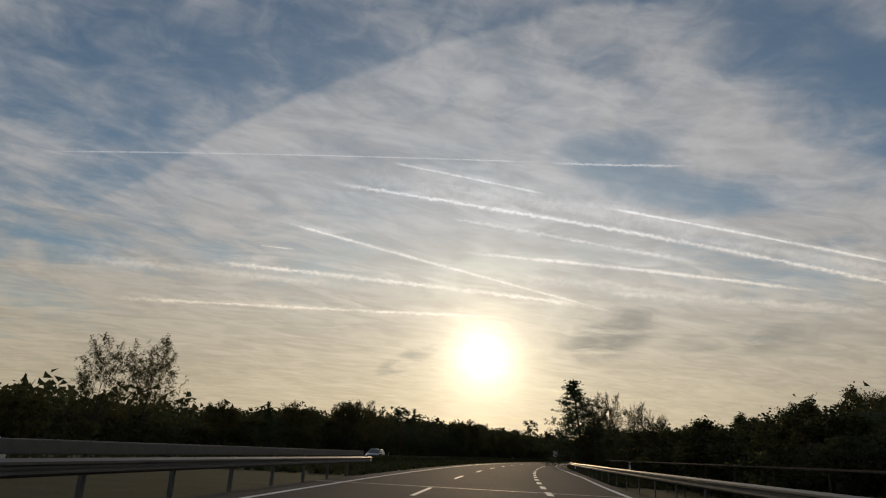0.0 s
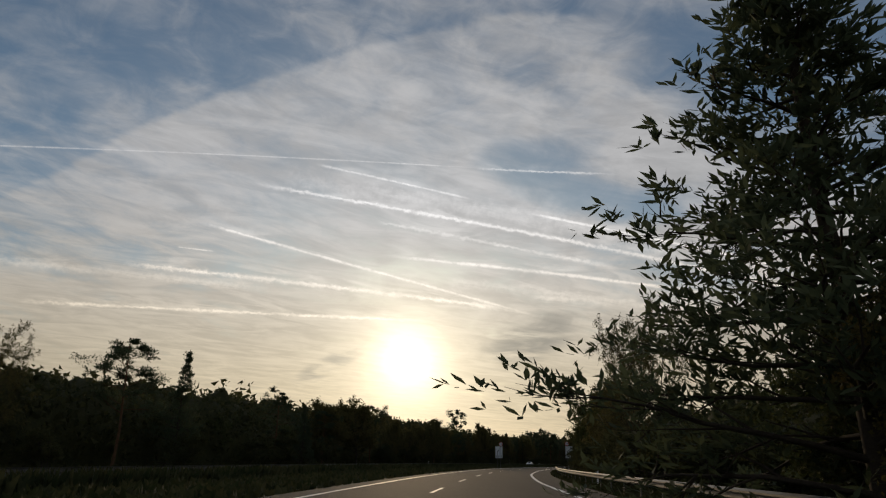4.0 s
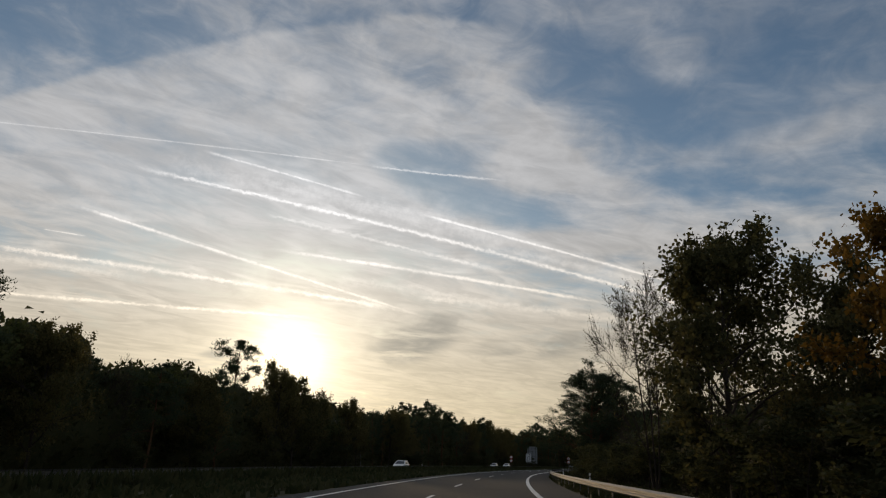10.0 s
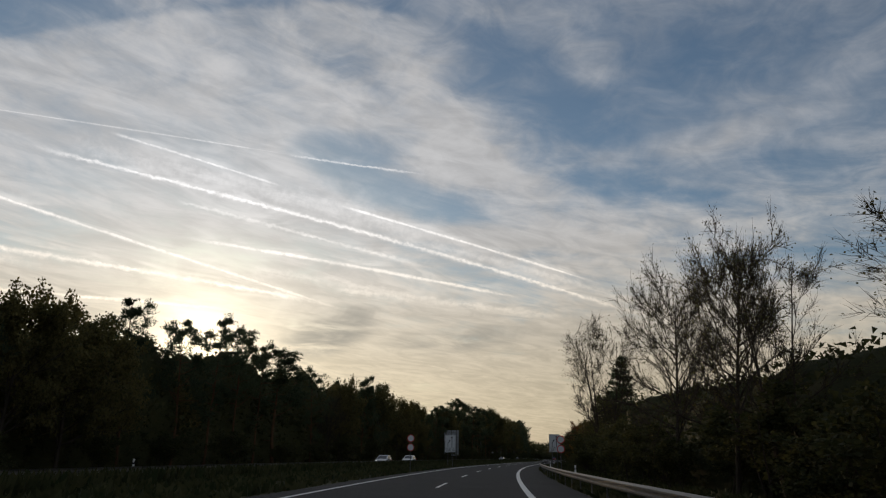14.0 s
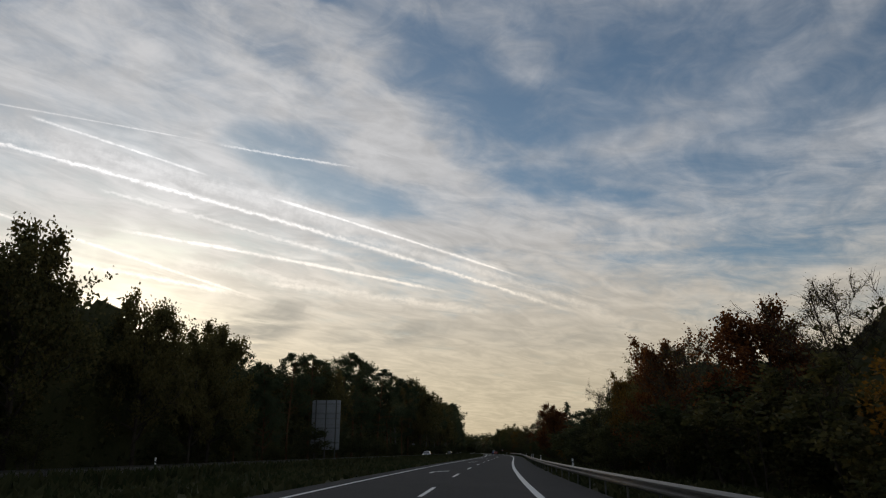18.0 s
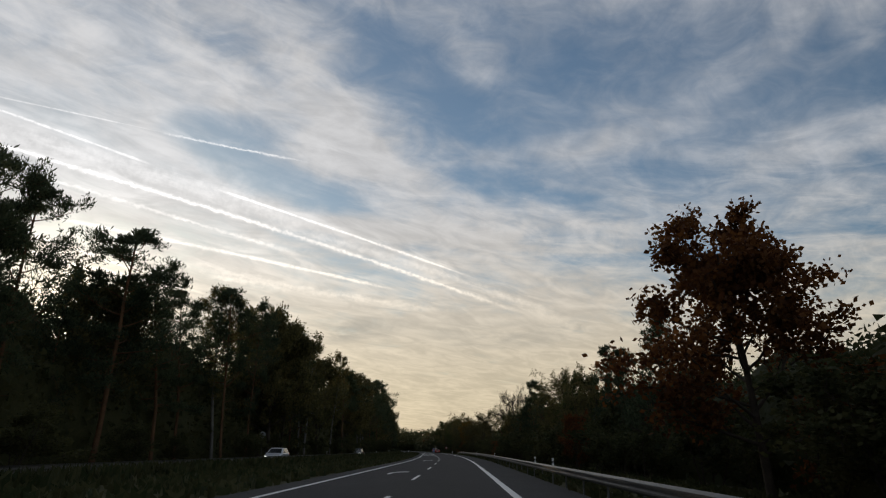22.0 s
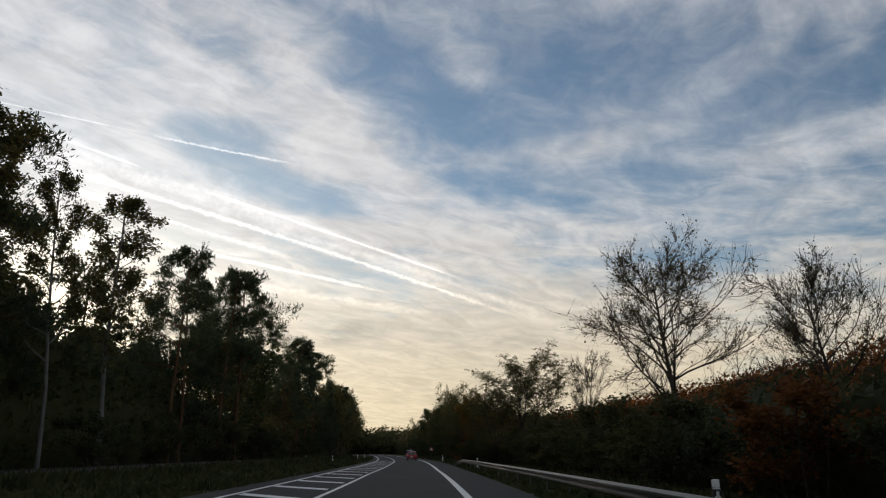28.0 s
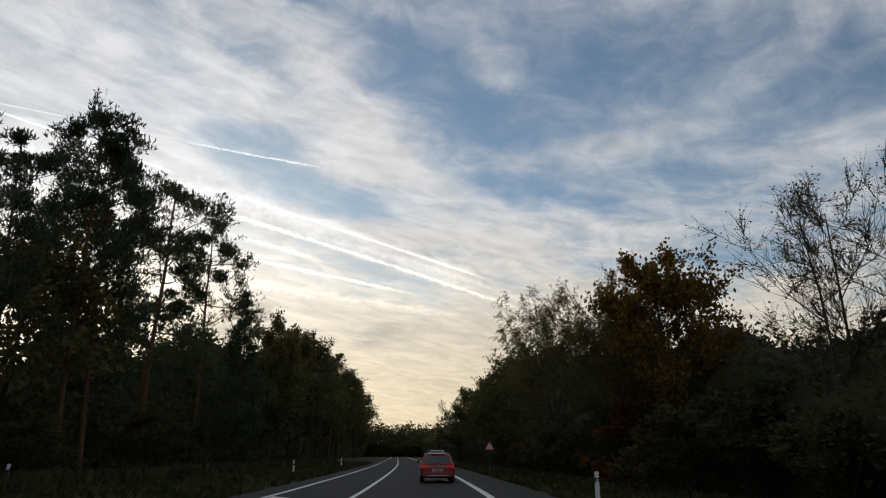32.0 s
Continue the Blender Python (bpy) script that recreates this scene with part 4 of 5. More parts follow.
plant("oak_tree", 1, 372, -30, 9.6, wide=0.75)
plant("birch_tree", 1, 378, -31, 10.7, wide=0.75)
plant("pine_tree", 0, 382, -30, 10.3, wide=0.87)
plant("pine_tree", 0, 388, -30, 11.0, wide=0.75)
plant("oak_tree", 1, 403, -30, 11.4, wide=0.75)
plant("pine_tree", 2, 407, -31, 14.2, wide=0.75)
plant("pine_tree", 1, 416, -31, 14.2, wide=0.78)
plant("pine_tree", 0, 423, -31, 16.3, wide=0.92)
plant("pine_tree", 1, 430, -31, 15.8, wide=0.84)
plant("pine_tree", 0, 436, -31, 15.4, wide=0.93)
plant("pine_tree", 1, 440, -30, 14.7, wide=1.35)
plant("pine_tree", 0, 452, -29, 14.1, wide=0.90)
plant("bare_tree", 0, 459, -29, 11.6, wide=0.75)
plant("oak_tree", 1, 466, -29, 14.0, wide=0.75)
plant("low_pine_tree", 0, 479, -29, 15.6, wide=0.75)
plant("oak_tree", 2, 492, -29, 15.6, wide=0.75)
plant("oak_tree", 0, 507, -29, 14.7, wide=0.75)
plant("oak_tree", 0, 515, -28, 12.7, wide=0.75)
plant("oak_tree", 2, 519, -28, 14.2, wide=0.75)
plant("pine_tree", 2, 526, -28, 12.1, wide=0.76)
plant("low_pine_tree", 0, 535, -28, 11.9, wide=0.75)
plant("pine_tree", 1, 544, -28, 14.3, wide=0.92)
plant("pine_tree", 2, 554, -28, 15.6, wide=0.95)
plant("pine_tree", 2, 577, -29, 16.2, wide=0.82)
plant("pine_tree", 1, 582, -28, 19.2, wide=1.02)
plant("pine_tree", 2, 586, -29, 20.2, wide=0.75)
plant("pine_tree", 1, 589, -28, 18.4, wide=0.86)
plant("pine_tree", 2, 600, -27, 18.5, wide=1.1)
plant("oak_tree", 1, 604, -30, 16.5, wide=0.9)
plant("pine_tree", 0, 608, -26, 17.6, wide=1.1)
plant("pine_tree", 0, 613, -26, 17.4, wide=0.95)
plant("pine_tree", 1, 623, -25, 18.6, wide=0.75)
plant("birch_tree", 0, 626, -27, 19.7, wide=0.75)
plant("pine_tree", 0, 632, -25, 19.6, wide=0.75)
plant("oak_tree", 0, 642, -25, 19.8, wide=0.75)
plant("oak_tree", 2, 645, -27, 20.8, wide=0.75)
plant("oak_tree", 2, 645, -24, 19.0, wide=0.75)
plant("pine_tree", 0, 650, -24, 19.1, wide=0.75)
plant("birch_tree", 0, 656, -23, 17.9, wide=0.75)
plant("birch_tree", 1, 661, -25, 18.8, wide=0.75)
plant("oak_tree", 1, 666, -23, 18.1, wide=0.75)
plant("birch_tree", 2, 680, -23, 19.0, wide=0.75)
plant("pine_tree", 1, 698, -23, 17.8, wide=0.94)
plant("birch_tree", 0, 720, -22, 19.2, wide=0.75)
plant("birch_tree", 2, 728, -22, 19.4, wide=0.75)
plant("birch_tree", 0, 736, -22, 20.1, wide=0.75)
plant("pine_tree", 1, 747, -21, 19.1, wide=0.75)
plant("pine_tree", 1, 763, -21, 21.2, wide=0.75)
plant("pine_tree", 1, 767, -20, 22.0, wide=0.76)
plant("pine_tree", 0, 781, -24, 17.0, wide=0.75)
plant("pine_tree", 1, 789, -22, 21.6, wide=0.75)
plant("oak_tree", 2, 794, -23, 10.5, wide=0.9)
plant("pine_tree", 0, 798, -24, 15.5, wide=1.0)
plant("pine_tree", 1, 803, -20.4, 17.0, wide=0.76)
plant("pine_tree", 2, 810, -20, 16.9, wide=0.75)
plant("pine_tree", 1, 817, -20, 21.8, wide=0.75)
plant("pine_tree", 2, 820, -20, 21.8, wide=0.75)
plant("pine_tree", 2, 827, -19.4, 21.8, wide=0.89)
plant("pine_tree", 2, 839, -19.5, 21.7, wide=0.75)
plant("spruce_tree", 2, 840, -16, 15.9, wide=0.75)
plant("oak_tree", 0, 703, -23.5, 18.6, wide=0.75)
plant("oak_tree", 2, 710, -23, 18.4, wide=0.8)
plant("pine_tree", 2, 723, -24, 19.7, wide=0.9)
plant("pine_tree", 0, 755, -22.5, 20.6, wide=0.9)
plant("oak_tree", 0, 338, -30.5, 13.6, wide=0.75)
plant("oak_tree", 2, 343, -30, 12.2, wide=0.8)
plant("oak_tree", 1, 349, -30, 10.9, wide=0.8)
plant("oak_tree", 1, 391, -29.5, 11.9, wide=0.85)
plant("oak_tree", 0, 397, -29.5, 11.4, wide=0.9)
plant("oak_tree", 2, 559, -28.5, 15.2, wide=0.8)
plant("oak_tree", 0, 565, -28.5, 15.6, wide=0.75)
plant("pine_tree", 0, 571, -28, 15.4, wide=0.9)
plant("pine_tree", 0, 823, -23, 19.5, wide=1.0)
plant("oak_tree", 0, 866, -18, 18.4, wide=0.75)
plant("oak_tree", 2, 880, -18, 19.5, wide=0.8)
plant("pine_tree", 0, 896, -18.5, 21.5, wide=1.0)
plant("oak_tree", 1, 915, -18, 22.0, wide=0.9)
plant("pine_tree", 2, 938, -18, 23.5, wide=1.0)
plant("oak_tree", 0, 962, -18, 24.0, wide=0.9)
plant("pine_tree", 1, 990, -18, 24.5, wide=1.1)
plant("oak_tree", 2, 1030, -17.5, 25.0, wide=0.9)
woods()
# shrubs in front of the trees
s = -12.0
while s < 860:
    plant(pick((("shrub", 1.0), ("rust_shrub", 0.03 * (s > 300)))), rnd.randrange(3), s, min(11.0, RIGHT_EDGE(s) - 2.0) + rnd.uniform(-0.8, 0.6), rnd.uniform(2.4, 4.4), wide=1.30)
    s += rnd.uniform(4.0, 6.0)
s = -20.0
while s < 860:
    plant("shrub", rnd.randrange(3), s, LEFT_EDGE(s) + 2.0 + rnd.uniform(-1, 1), rnd.uniform(2.4, 4.8), wide=1.2)
    s += rnd.uniform(11.0, 16.0)


def wood_body(name, edge, side, top, s0, s1, depth, n, seed, label, size):
    """The closed inside of a wood: domed crowns grown together, with leaf sprays all over them."""
    rng = np.random.RandomState(seed)
    crowns = []
    for row in range(4):
        s = s0
        while s < s1:
            crowns.append((s, 1.0 + row * depth / 4.2 + rng.uniform(-1, 1), rng.uniform(2.2, 4.0), rng.uniform(0.62, 1.12) * (0.72 if row == 0 else 1.0)))
            s += rng.uniform(2.6, 5.4)
    crowns = np.array(crowns)
    ss = np.arange(s0, s1, 1.0)
    ring = [(0.0, 0.0), (-0.5, 0.18), (-0.4, 0.38), (0.1, 0.52)] + [(d, None) for d in np.linspace(0.9, depth, 9)] + [(depth + 0.5, 0.0)]
    k, vs, fs = len(ring), [], []
    for s in ss:
        e, t = edge(s), top(s)
        near = crowns[np.abs(crowns[:, 0] - s) < 5]
        for j, (d, f) in enumerate(ring):
            bump = noise.noise(Vector((s * 0.16, j * 0.55, seed))) + 0.5 * noise.noise(Vector((s * 0.5, j * 1.3, seed + 5.0)))
            if f is None:
                r2 = ((near[:, 0] - s) ** 2 + (near[:, 1] - d) ** 2) / near[:, 2] ** 2
                f = max(0.5, float(np.max(near[:, 3] * (1 - 0.32 * r2)))) + 0.05 * noise.noise(Vector((s * 0.9, d * 0.9, seed)))
            vs.append(at(s, e + side * (d + bump * 1.1), max(-0.1, f * t - (0.1 if f == 0 else 0))))
    for i in range(len(ss) - 1):
        for j in range(k - 1):
            fs.append((i * k + j, i * k + j + 1, (i + 1) * k + j + 1, (i + 1) * k + j))
    tagged(put(name, mesh_from(name, vs, fs, SHRUBBERY, True)), label, "woodland", kind="stuff")
    v = np.array([tuple(q) for q in vs]).reshape(len(ss), k, 3)
    # most sprays on the road side and the crowns near it
    i, j = (rng.uniform(0, 1, n) ** 1.25 * (len(ss) - 1)).astype(int), np.minimum(k - 3, (rng.beta(1.2, 1.25, n) * (k - 2)).astype(int))
    a, b = rng.uniform(0, 1, (n, 1)), rng.uniform(0, 1, (n, 1))
    places = (v[i, j] * (1 - a) + v[i + 1, j] * a) * (1 - b) + (v[i, j + 1] * (1 - a) + v[i + 1, j + 1] * a) * b
    places += rng.normal(0, 0.4, (n, 3))
    leaves = name.replace("body", "foliage")
    tagged(put(leaves, leaf_mesh(leaves, rng, places, size, SHRUBBERY, 0.1, 0.7)), label + ", outer leaves", "woodland", kind="stuff")


wood_body("woodland_body", lambda s: LEFT_EDGE(s) - 2.5, -1, LEFT_MASS, -60, 1250, 14, 220000, 5, "dense dark woodland beyond the opposite carriageway", 0.29)
wood_body("woodland_body", lambda s: min(12.0, RIGHT_EDGE(s)), 1, lambda s: RIGHT_TOP(s) * 0.72, -60, 1250, 12, 340000, 6, "dense dark woodland beside the road", 0.15)


def far_woods(name, s0, s1, lat0, lat1, top, n, seed, mat, label, ground=0.0, size=0.7):
    """A distant wood: many leaf sprays under an uneven roof of crowns."""
    rng = np.random.RandomState(seed)
    ss, ll = rng.uniform(s0, s1, n), rng.uniform(lat0, lat1, n)
    places = []
    hd, fx, fy = np.interp(ss, SS, HH), np.interp(ss, SS, RX), np.interp(ss, SS, RY)
    for a, b, c, px, py in zip(ss, ll, rng.beta(1.6, 1.0, n), fx + np.cos(hd) * ll, fy + np.sin(hd) * ll):
        hill = ground * (b - lat0) / (lat1 - lat0)
        crown = top * (0.75 + 0.35 * noise.noise(Vector((a * 0.11, b * 0.11, seed))))
        places.append((px, py, hill + max(0.2, c * crown)))
    tagged(put(name, leaf_mesh(name, rng, places, size, mat, 0.1, 0.7)), label, "woodland", kind="stuff")


far_woods("far_wood", 1180, 1330, -60, 110, 22, 42000, 9, SHRUBBERY, "distant dark wood closing the view along the road")
far_woods("far_wood", 1180, 1225, -45, 45, 9, 45000, 19, SHRUBBERY, "low dark edge of the wood at the far bend")
far_woods("autumn_wood", 720, 960, 34, 75, 11, 70000, 12, LEAF_RUST, "rust-red autumn wood on the slope behind the roadside trees", ground=9.0, size=0.3)
far_woods("far_wood", 330, 1150, -62, -44, 9, 26000, 15, SHRUBBERY, "dark depth of the wood behind the edge trees")
far_woods("far_wood", 230, 560, -110, -60, 18, 26000, 16, SHRUBBERY, "distant tall wood behind the edge trees of the bend")
far_woods("far_wood", 30, 330, -120, -62, 11, 14000, 14, SHRUBBERY, "distant dark wood behind the opposite carriageway")

# grass on the verges and the median
def grass(name, lat0, lat1, s0, s1, n, seed, tall, label):
    rng = np.random.RandomState(seed)
    ss, f, w = rng.uniform(s0, s1, n), rng.uniform(0, 1, n), rng.uniform(0, math.pi, n)
    vs, fs = [], []
    for a, b, c in zip(ss, f, w):
        lo, hi = lat0(a), lat1(a)
        p = at(a, lo + (hi - lo) * b, -0.09)
        hh, ww = tall * rng.uniform(0.5, 1.3), rng.uniform(0.10, 0.26)
        d = Vector((math.cos(c), math.sin(c), 0)) * ww
        lean = Vector((rng.uniform(-0.1, 0.1), rng.uniform(-0.1, 0.1), 0))
        k = len(vs)
        vs += [p - d, p + d, p + d * 1.3 + lean + Vector((0, 0, hh)), p + lean + Vector((0, 0, hh * 0.55)), p - d * 1.3 + lean + Vector((0, 0, hh * 0.9))]
        fs += [(k, k + 1, k + 2, k + 3), (k, k + 3, k + 4)]
    tagged(put(name, mesh_from(name, vs, fs, BLADES)), label, "grass", kind="stuff")


grass("rail_grass", lambda s: FAR_RAIL(s) + 0.15, lambda s: FAR_RAIL(s) + 1.2, 44, 758, 24000, 25, 0.72, "tall dark grass against the median guard rail")
grass("median_grass", lambda s: FAR_RAIL(s) + 0.2, lambda s: EDGE_L(s) - 1.3, 40, 900, 22000, 21, 0.38, "rough dark grass on the median")
grass("bank_grass", lambda s: FAR_RAIL(s) - 0.7, lambda s: FAR_RAIL(s) + 1.4, 757, 900, 6000, 24, 0.75, "tall dark grass between the two roads")
grass("verge_grass", lambda s: ROAD_R(s) + 0.1, lambda s: min(10.5, RIGHT_EDGE(s)), 45, 900, 18000, 22, 0.32, "rough grass verge under the guard rail")
grass("far_verge_grass", lambda s: LEFT_EDGE(s) + 1.0, lambda s: FAR_RAIL(s) - 6.8, -20, 860, 12000, 23, 0.4, "rough grass on the far verge")


# ---- rails, posts and signs ----
guard_rail(FAR_RAIL, lambda s: 0.76, 60, 757, "dull steel guard rail beyond the grassy median", flip=False)
# marker posts every fifty metres on the near verge
for i, lat in enumerate((7.0, 6.9, 6.6, 6.6, 6.2, 5.8, 5.6, 5.5, 5.6, 5.6, 5.4, 5.2, 5.0, 4.95, 5.0)):
    delineator(102 + 49.7 * i, lat)
delineator(590, 5.5)
for s, lat in ((122, -24.5), (258, -24.5), (397, -24), (500, -23.5), (656, -19.5), (715, -17.2), (793, -11.5), (807, -17.0), (831, -9.4), (860, -8.6)):
    delineator(s, lat, 180)


def bridge_parapet():
    """Double steel barrier on the bridge: a pressed beam and a deep box rail above it."""
    root = thing("bridge_barrier", Matrix(), "tall double steel barrier on the bridge median", "barrier")
    s = -22.5
    while s < 38:
        put("beam", beam, root, m=along(s + 2, -7.6, 0.23, 180))
        bm = bmesh.new()
        box(bm, (0.14, 4.04, 0.26), Matrix(), 0.02)
        bm2 = part("box_rail", bm, STEEL_DULL, root, m=along(s + 2, -8.1, 1.15))
        bm = bmesh.new()
        box(bm, (0.10, 0.14, 1.28), pose(0, 0, 0.6), 0.01)
        box(bm, (0.42, 0.10, 0.10), pose(0.22, 0, 0.82))
        part("post", bm, STEEL_DULL, root, m=along(s + 0.5, -8.12, -0.06))
        s += 4.0
    return root


bridge_parapet()


RUSTY = material("dark_rusty_steel", (0.05, 0.042, 0.036), 0.85, 0.0, vary=0.3, scale=4, bump=0.2, spec=0.2)


def ramp_rail():
    root = thing("bridge_handrail", Matrix(), "thin steel handrail along the bridge edge", "handrail")
    for s in range(-20, 72, 4):
        bm = bmesh.new()
        box(bm, (0.06, 4.02, 0.06), Matrix(), 0.015)
        part("rail", bm, RUSTY, root, m=along(s + 2, 8.8, 1.46))
        bm = bmesh.new()
        box(bm, (0.035, 0.035, 1.52), pose(0, 0, 0.70))
        part("post", bm, RUSTY, root, m=along(s, 8.8, -0.06))
    return root


ramp_rail()
delineator(55, 9.0).location.z += 0.55


def text_mesh(text, size, mat, name="lettering"):
    cu = bpy.data.curves.new("letters", "FONT")
    cu.body, cu.size, cu.align_x, cu.align_y, cu.extrude = text, size, "CENTER", "CENTER", 0.003
    tmp = bpy.data.objects.new("letters", cu)
    scene.collection.objects.link(tmp)
    dg = bpy.context.evaluated_depsgraph_get()
    me = bpy.data.meshes.new_from_object(tmp.evaluated_get(dg))
    bpy.data.objects.remove(tmp)
    me.materials.clear()
    me.materials.append(mat)
    me.name = name
    return me


def slab(bm, pts, y0, y1):
    """A flat shape in x and z, from y0 to y1."""
    n = len(pts)
    a = [bm.verts.new((x, y0, z)) for x, z in pts]
    b = [bm.verts.new((x, y1, z)) for x, z in pts]
    bm.faces.new(a), bm.faces.new(b[::-1])
    for i in range(n):
        bm.faces.new((a[i], b[i], b[(i + 1) % n], a[(i + 1) % n]))
    bmesh.ops.recalc_face_normals(bm, faces=bm.faces[:])


def rounded(w, h, r, cz=0.0, n=5):
    pts = []
    for cx, sz, a0 in ((w / 2 - r, h / 2 - r, 0), (-w / 2 + r, h / 2 - r, 90), (-w / 2 + r, -h / 2 + r, 180), (w / 2 - r, -h / 2 + r, 270)):
        for i in range(n):
            t = radians(a0 + 90 * i / (n - 1))
            pts.append((cx + r * math.cos(t), cz + sz + r * math.sin(t)))
    return pts


def disc(r, cz, n=28):
    return [(r * math.cos(2 * math.pi * i / n), cz + r * math.sin(2 * math.pi * i / n)) for i in range(n)]


def flat(root, name, pts, y0, y1, mat, label=""):
    bm = bmesh.new()
    slab(bm, pts, y0, y1)
    return part(name, bm, mat, root, label)


def round_sign(root, cz, r, text, size, cx=0.0):
    flat(root, "disc", [(x + cx, z) for x, z in disc(r, cz)], -0.035, -0.02, SIGN_WHITE, "round white speed limit disc")
    bm = bmesh.new()
    n = 36
    for i in range(n):
        t0, t1 = 2 * math.pi * i / n, 2 * math.pi * (i + 1) / n
        q = [(r * math.cos(t0), cz + r * math.sin(t0)), (r * math.cos(t1), cz + r * math.sin(t1)), (0.8 * r * math.cos(t1), cz + 0.8 * r * math.sin(t1)), (0.8 * r * math.cos(t0), cz + 0.8 * r * math.sin(t0))]
        bm.faces.new([bm.verts.new((x, -0.04, z)) for x, z in q])
    part("ring", bm, SIGN_RED, root, "red ring").location.x = cx
    if text:
        put("lettering", text_mesh(text, size, SIGN_BLACK), root, m=pose(cx, -0.040, cz, 90))


def lane_sign(s, lat, z0, text, speed, facing_turn=0.0):
    root = thing("lane_sign", along(s, lat, 0, facing_turn), "white lane sign, two black arrows, " + text + (", speed disc above" if speed else ", no disc"), "road sign")
    w, h = 1.46, 2.3
    cz = z0 + h / 2
    flat(root, "panel", rounded(w, h, 0.08, cz), -0.02, 0.01, SIGN_WHITE)
    flat(root, "panel_back", rounded(w - 0.02, h - 0.02, 0.08, cz), 0.011, 0.025, SIGN_BACK)
    for name, a, b in (("border", (0, h / 2 - 0.05), (w - 0.1, 0.022)), ("border", (0, -h / 2 + 0.05), (w - 0.1, 0.022)), ("divider", (0, -h / 2 + 0.52), (w - 0.1, 0.03))):
        flat(root, name, [(a[0] - b[0] / 2, cz + a[1] - b[1] / 2), (a[0] + b[0] / 2, cz + a[1] - b[1] / 2), (a[0] + b[0] / 2, cz + a[1] + b[1] / 2), (a[0] - b[0] / 2, cz + a[1] + b[1] / 2)], -0.026, -0.021, SIGN_BLACK)
    for x in (-w / 2 + 0.05, w / 2 - 0.05):
        flat(root, "border", [(x - 0.011, cz - h / 2 + 0.062), (x + 0.011, cz - h / 2 + 0.062), (x + 0.011, cz + h / 2 - 0.062), (x - 0.011, cz + h / 2 - 0.062)], -0.026, -0.021, SIGN_BLACK)
    zb = cz - h / 2 + 0.62
    flat(root, "arrow", [(0.20, zb), (0.28, zb), (0.28, zb + 1.30), (0.38, zb + 1.30), (0.24, zb + 1.52), (0.10, zb + 1.30), (0.20, zb + 1.30)], -0.026, -0.021, SIGN_BLACK, "straight black arrow")
    flat(root, "arrow", [(-0.36, zb), (-0.28, zb), (-0.28, zb + 0.58), (-0.10, zb + 0.80), (-0.04, zb + 0.73), (0.02, zb + 1.0), (-0.25, zb + 0.92), (-0.16, zb + 0.86), (-0.36, zb + 0.62)], -0.026, -0.021, SIGN_BLACK, "bent black arrow")
    put("lettering", text_mesh(text, 0.46, SIGN_BLACK), root, m=pose(0, -0.024, cz - h / 2 + 0.28, 90))
    for x in (-0.33, 0.33):
        bm = bmesh.new()
        rod(bm, (x, 0.07, -0.1), (x, 0.07, cz + h / 2 - 0.1), 0.045)
        part("pole", bm, STEEL_DULL, root)
    if speed:
        cx = -0.42 if lat > 0 else 0.38  # the disc stands to the road's side
        round_sign(root, cz + h / 2 + 0.44, 0.39, "100", 0.36, cx)
        bm = bmesh.new()
        rod(bm, (cx, 0.05, cz + h / 2 - 0.3), (cx, 0.05, cz + h / 2 + 0.75), 0.035)
        part("pole", bm, STEEL_DULL, root)
    return root


lane_sign(247.5, 6.85, 2.35, "400 m", True)
lane_sign(247.5, -7.25, 2.0, "400 m", True)
lane_sign(448.3, 6.1, 2.15, "200 m", False)
lane_sign(449, -8.1, 1.95, "200 m", False)


def disc_pair(s, lat, z):
    root = thing("speed_sign", along(s, lat), "two round red-ringed signs on one pole", "road sign")
    round_sign(root, z + 0.75, 0.32, "", 0.3)
    round_sign(root, z, 0.32, "", 0.3)
    bm = bmesh.new()
    rod(bm, (0, 0.02, -0.1), (0, 0.02, z + 1.0), 0.035)
    part("pole", bm, STEEL_DULL, root)


disc_pair(410, 5.3, 2.1)
disc_pair(412, -7.4, 2.1)


def board_back():
    """The back of a tall direction board for the other carriageway, on lattice posts."""
    root = thing("direction_board", along(552, -25.0), "back of a tall grey aluminium direction board on steel posts", "road sign")
    for i in range(8):
        bm = bmesh.new()
        box(bm, (4.2, 0.04, 0.85), pose(0, 0, 1.6 + 0.87 * i + 0.43), 0.01)
        part("panel", bm, SIGN_BACK, root)
    for x in (-1.5, 0, 1.5):
        bm = bmesh.new()
        box(bm, (0.14, 0.14, 8.8), pose(x, -0.12, 4.3))
        part("post", bm, STEEL_DULL, root)
    for z in (2.6, 4.6, 6.6, 8.0):
        bm = bmesh.new()
        box(bm, (4.0, 0.06, 0.08), pose(0, -0.05, z))
        part("crossbar", bm, STEEL_DULL, root)


board_back()


def warning_sign():
    root = thing("warning_sign", along(834, 5.5), "small triangular red-edged warning sign on a pole", "road sign")
    flat(root, "plate", [(-0.45, 1.75), (0.45, 1.75), (0, 2.5)], -0.02, 0.0, SIGN_RED)
    flat(root, "face", [(-0.30, 1.84), (0.30, 1.84), (0, 2.34)], -0.03, -0.022, SIGN_WHITE, "white middle")
    bm = bmesh.new()
    rod(bm, (0, 0.04, -0.1), (0, 0.04, 2.3), 0.035)
    part("pole", bm, STEEL_DULL, root)


warning_sign()


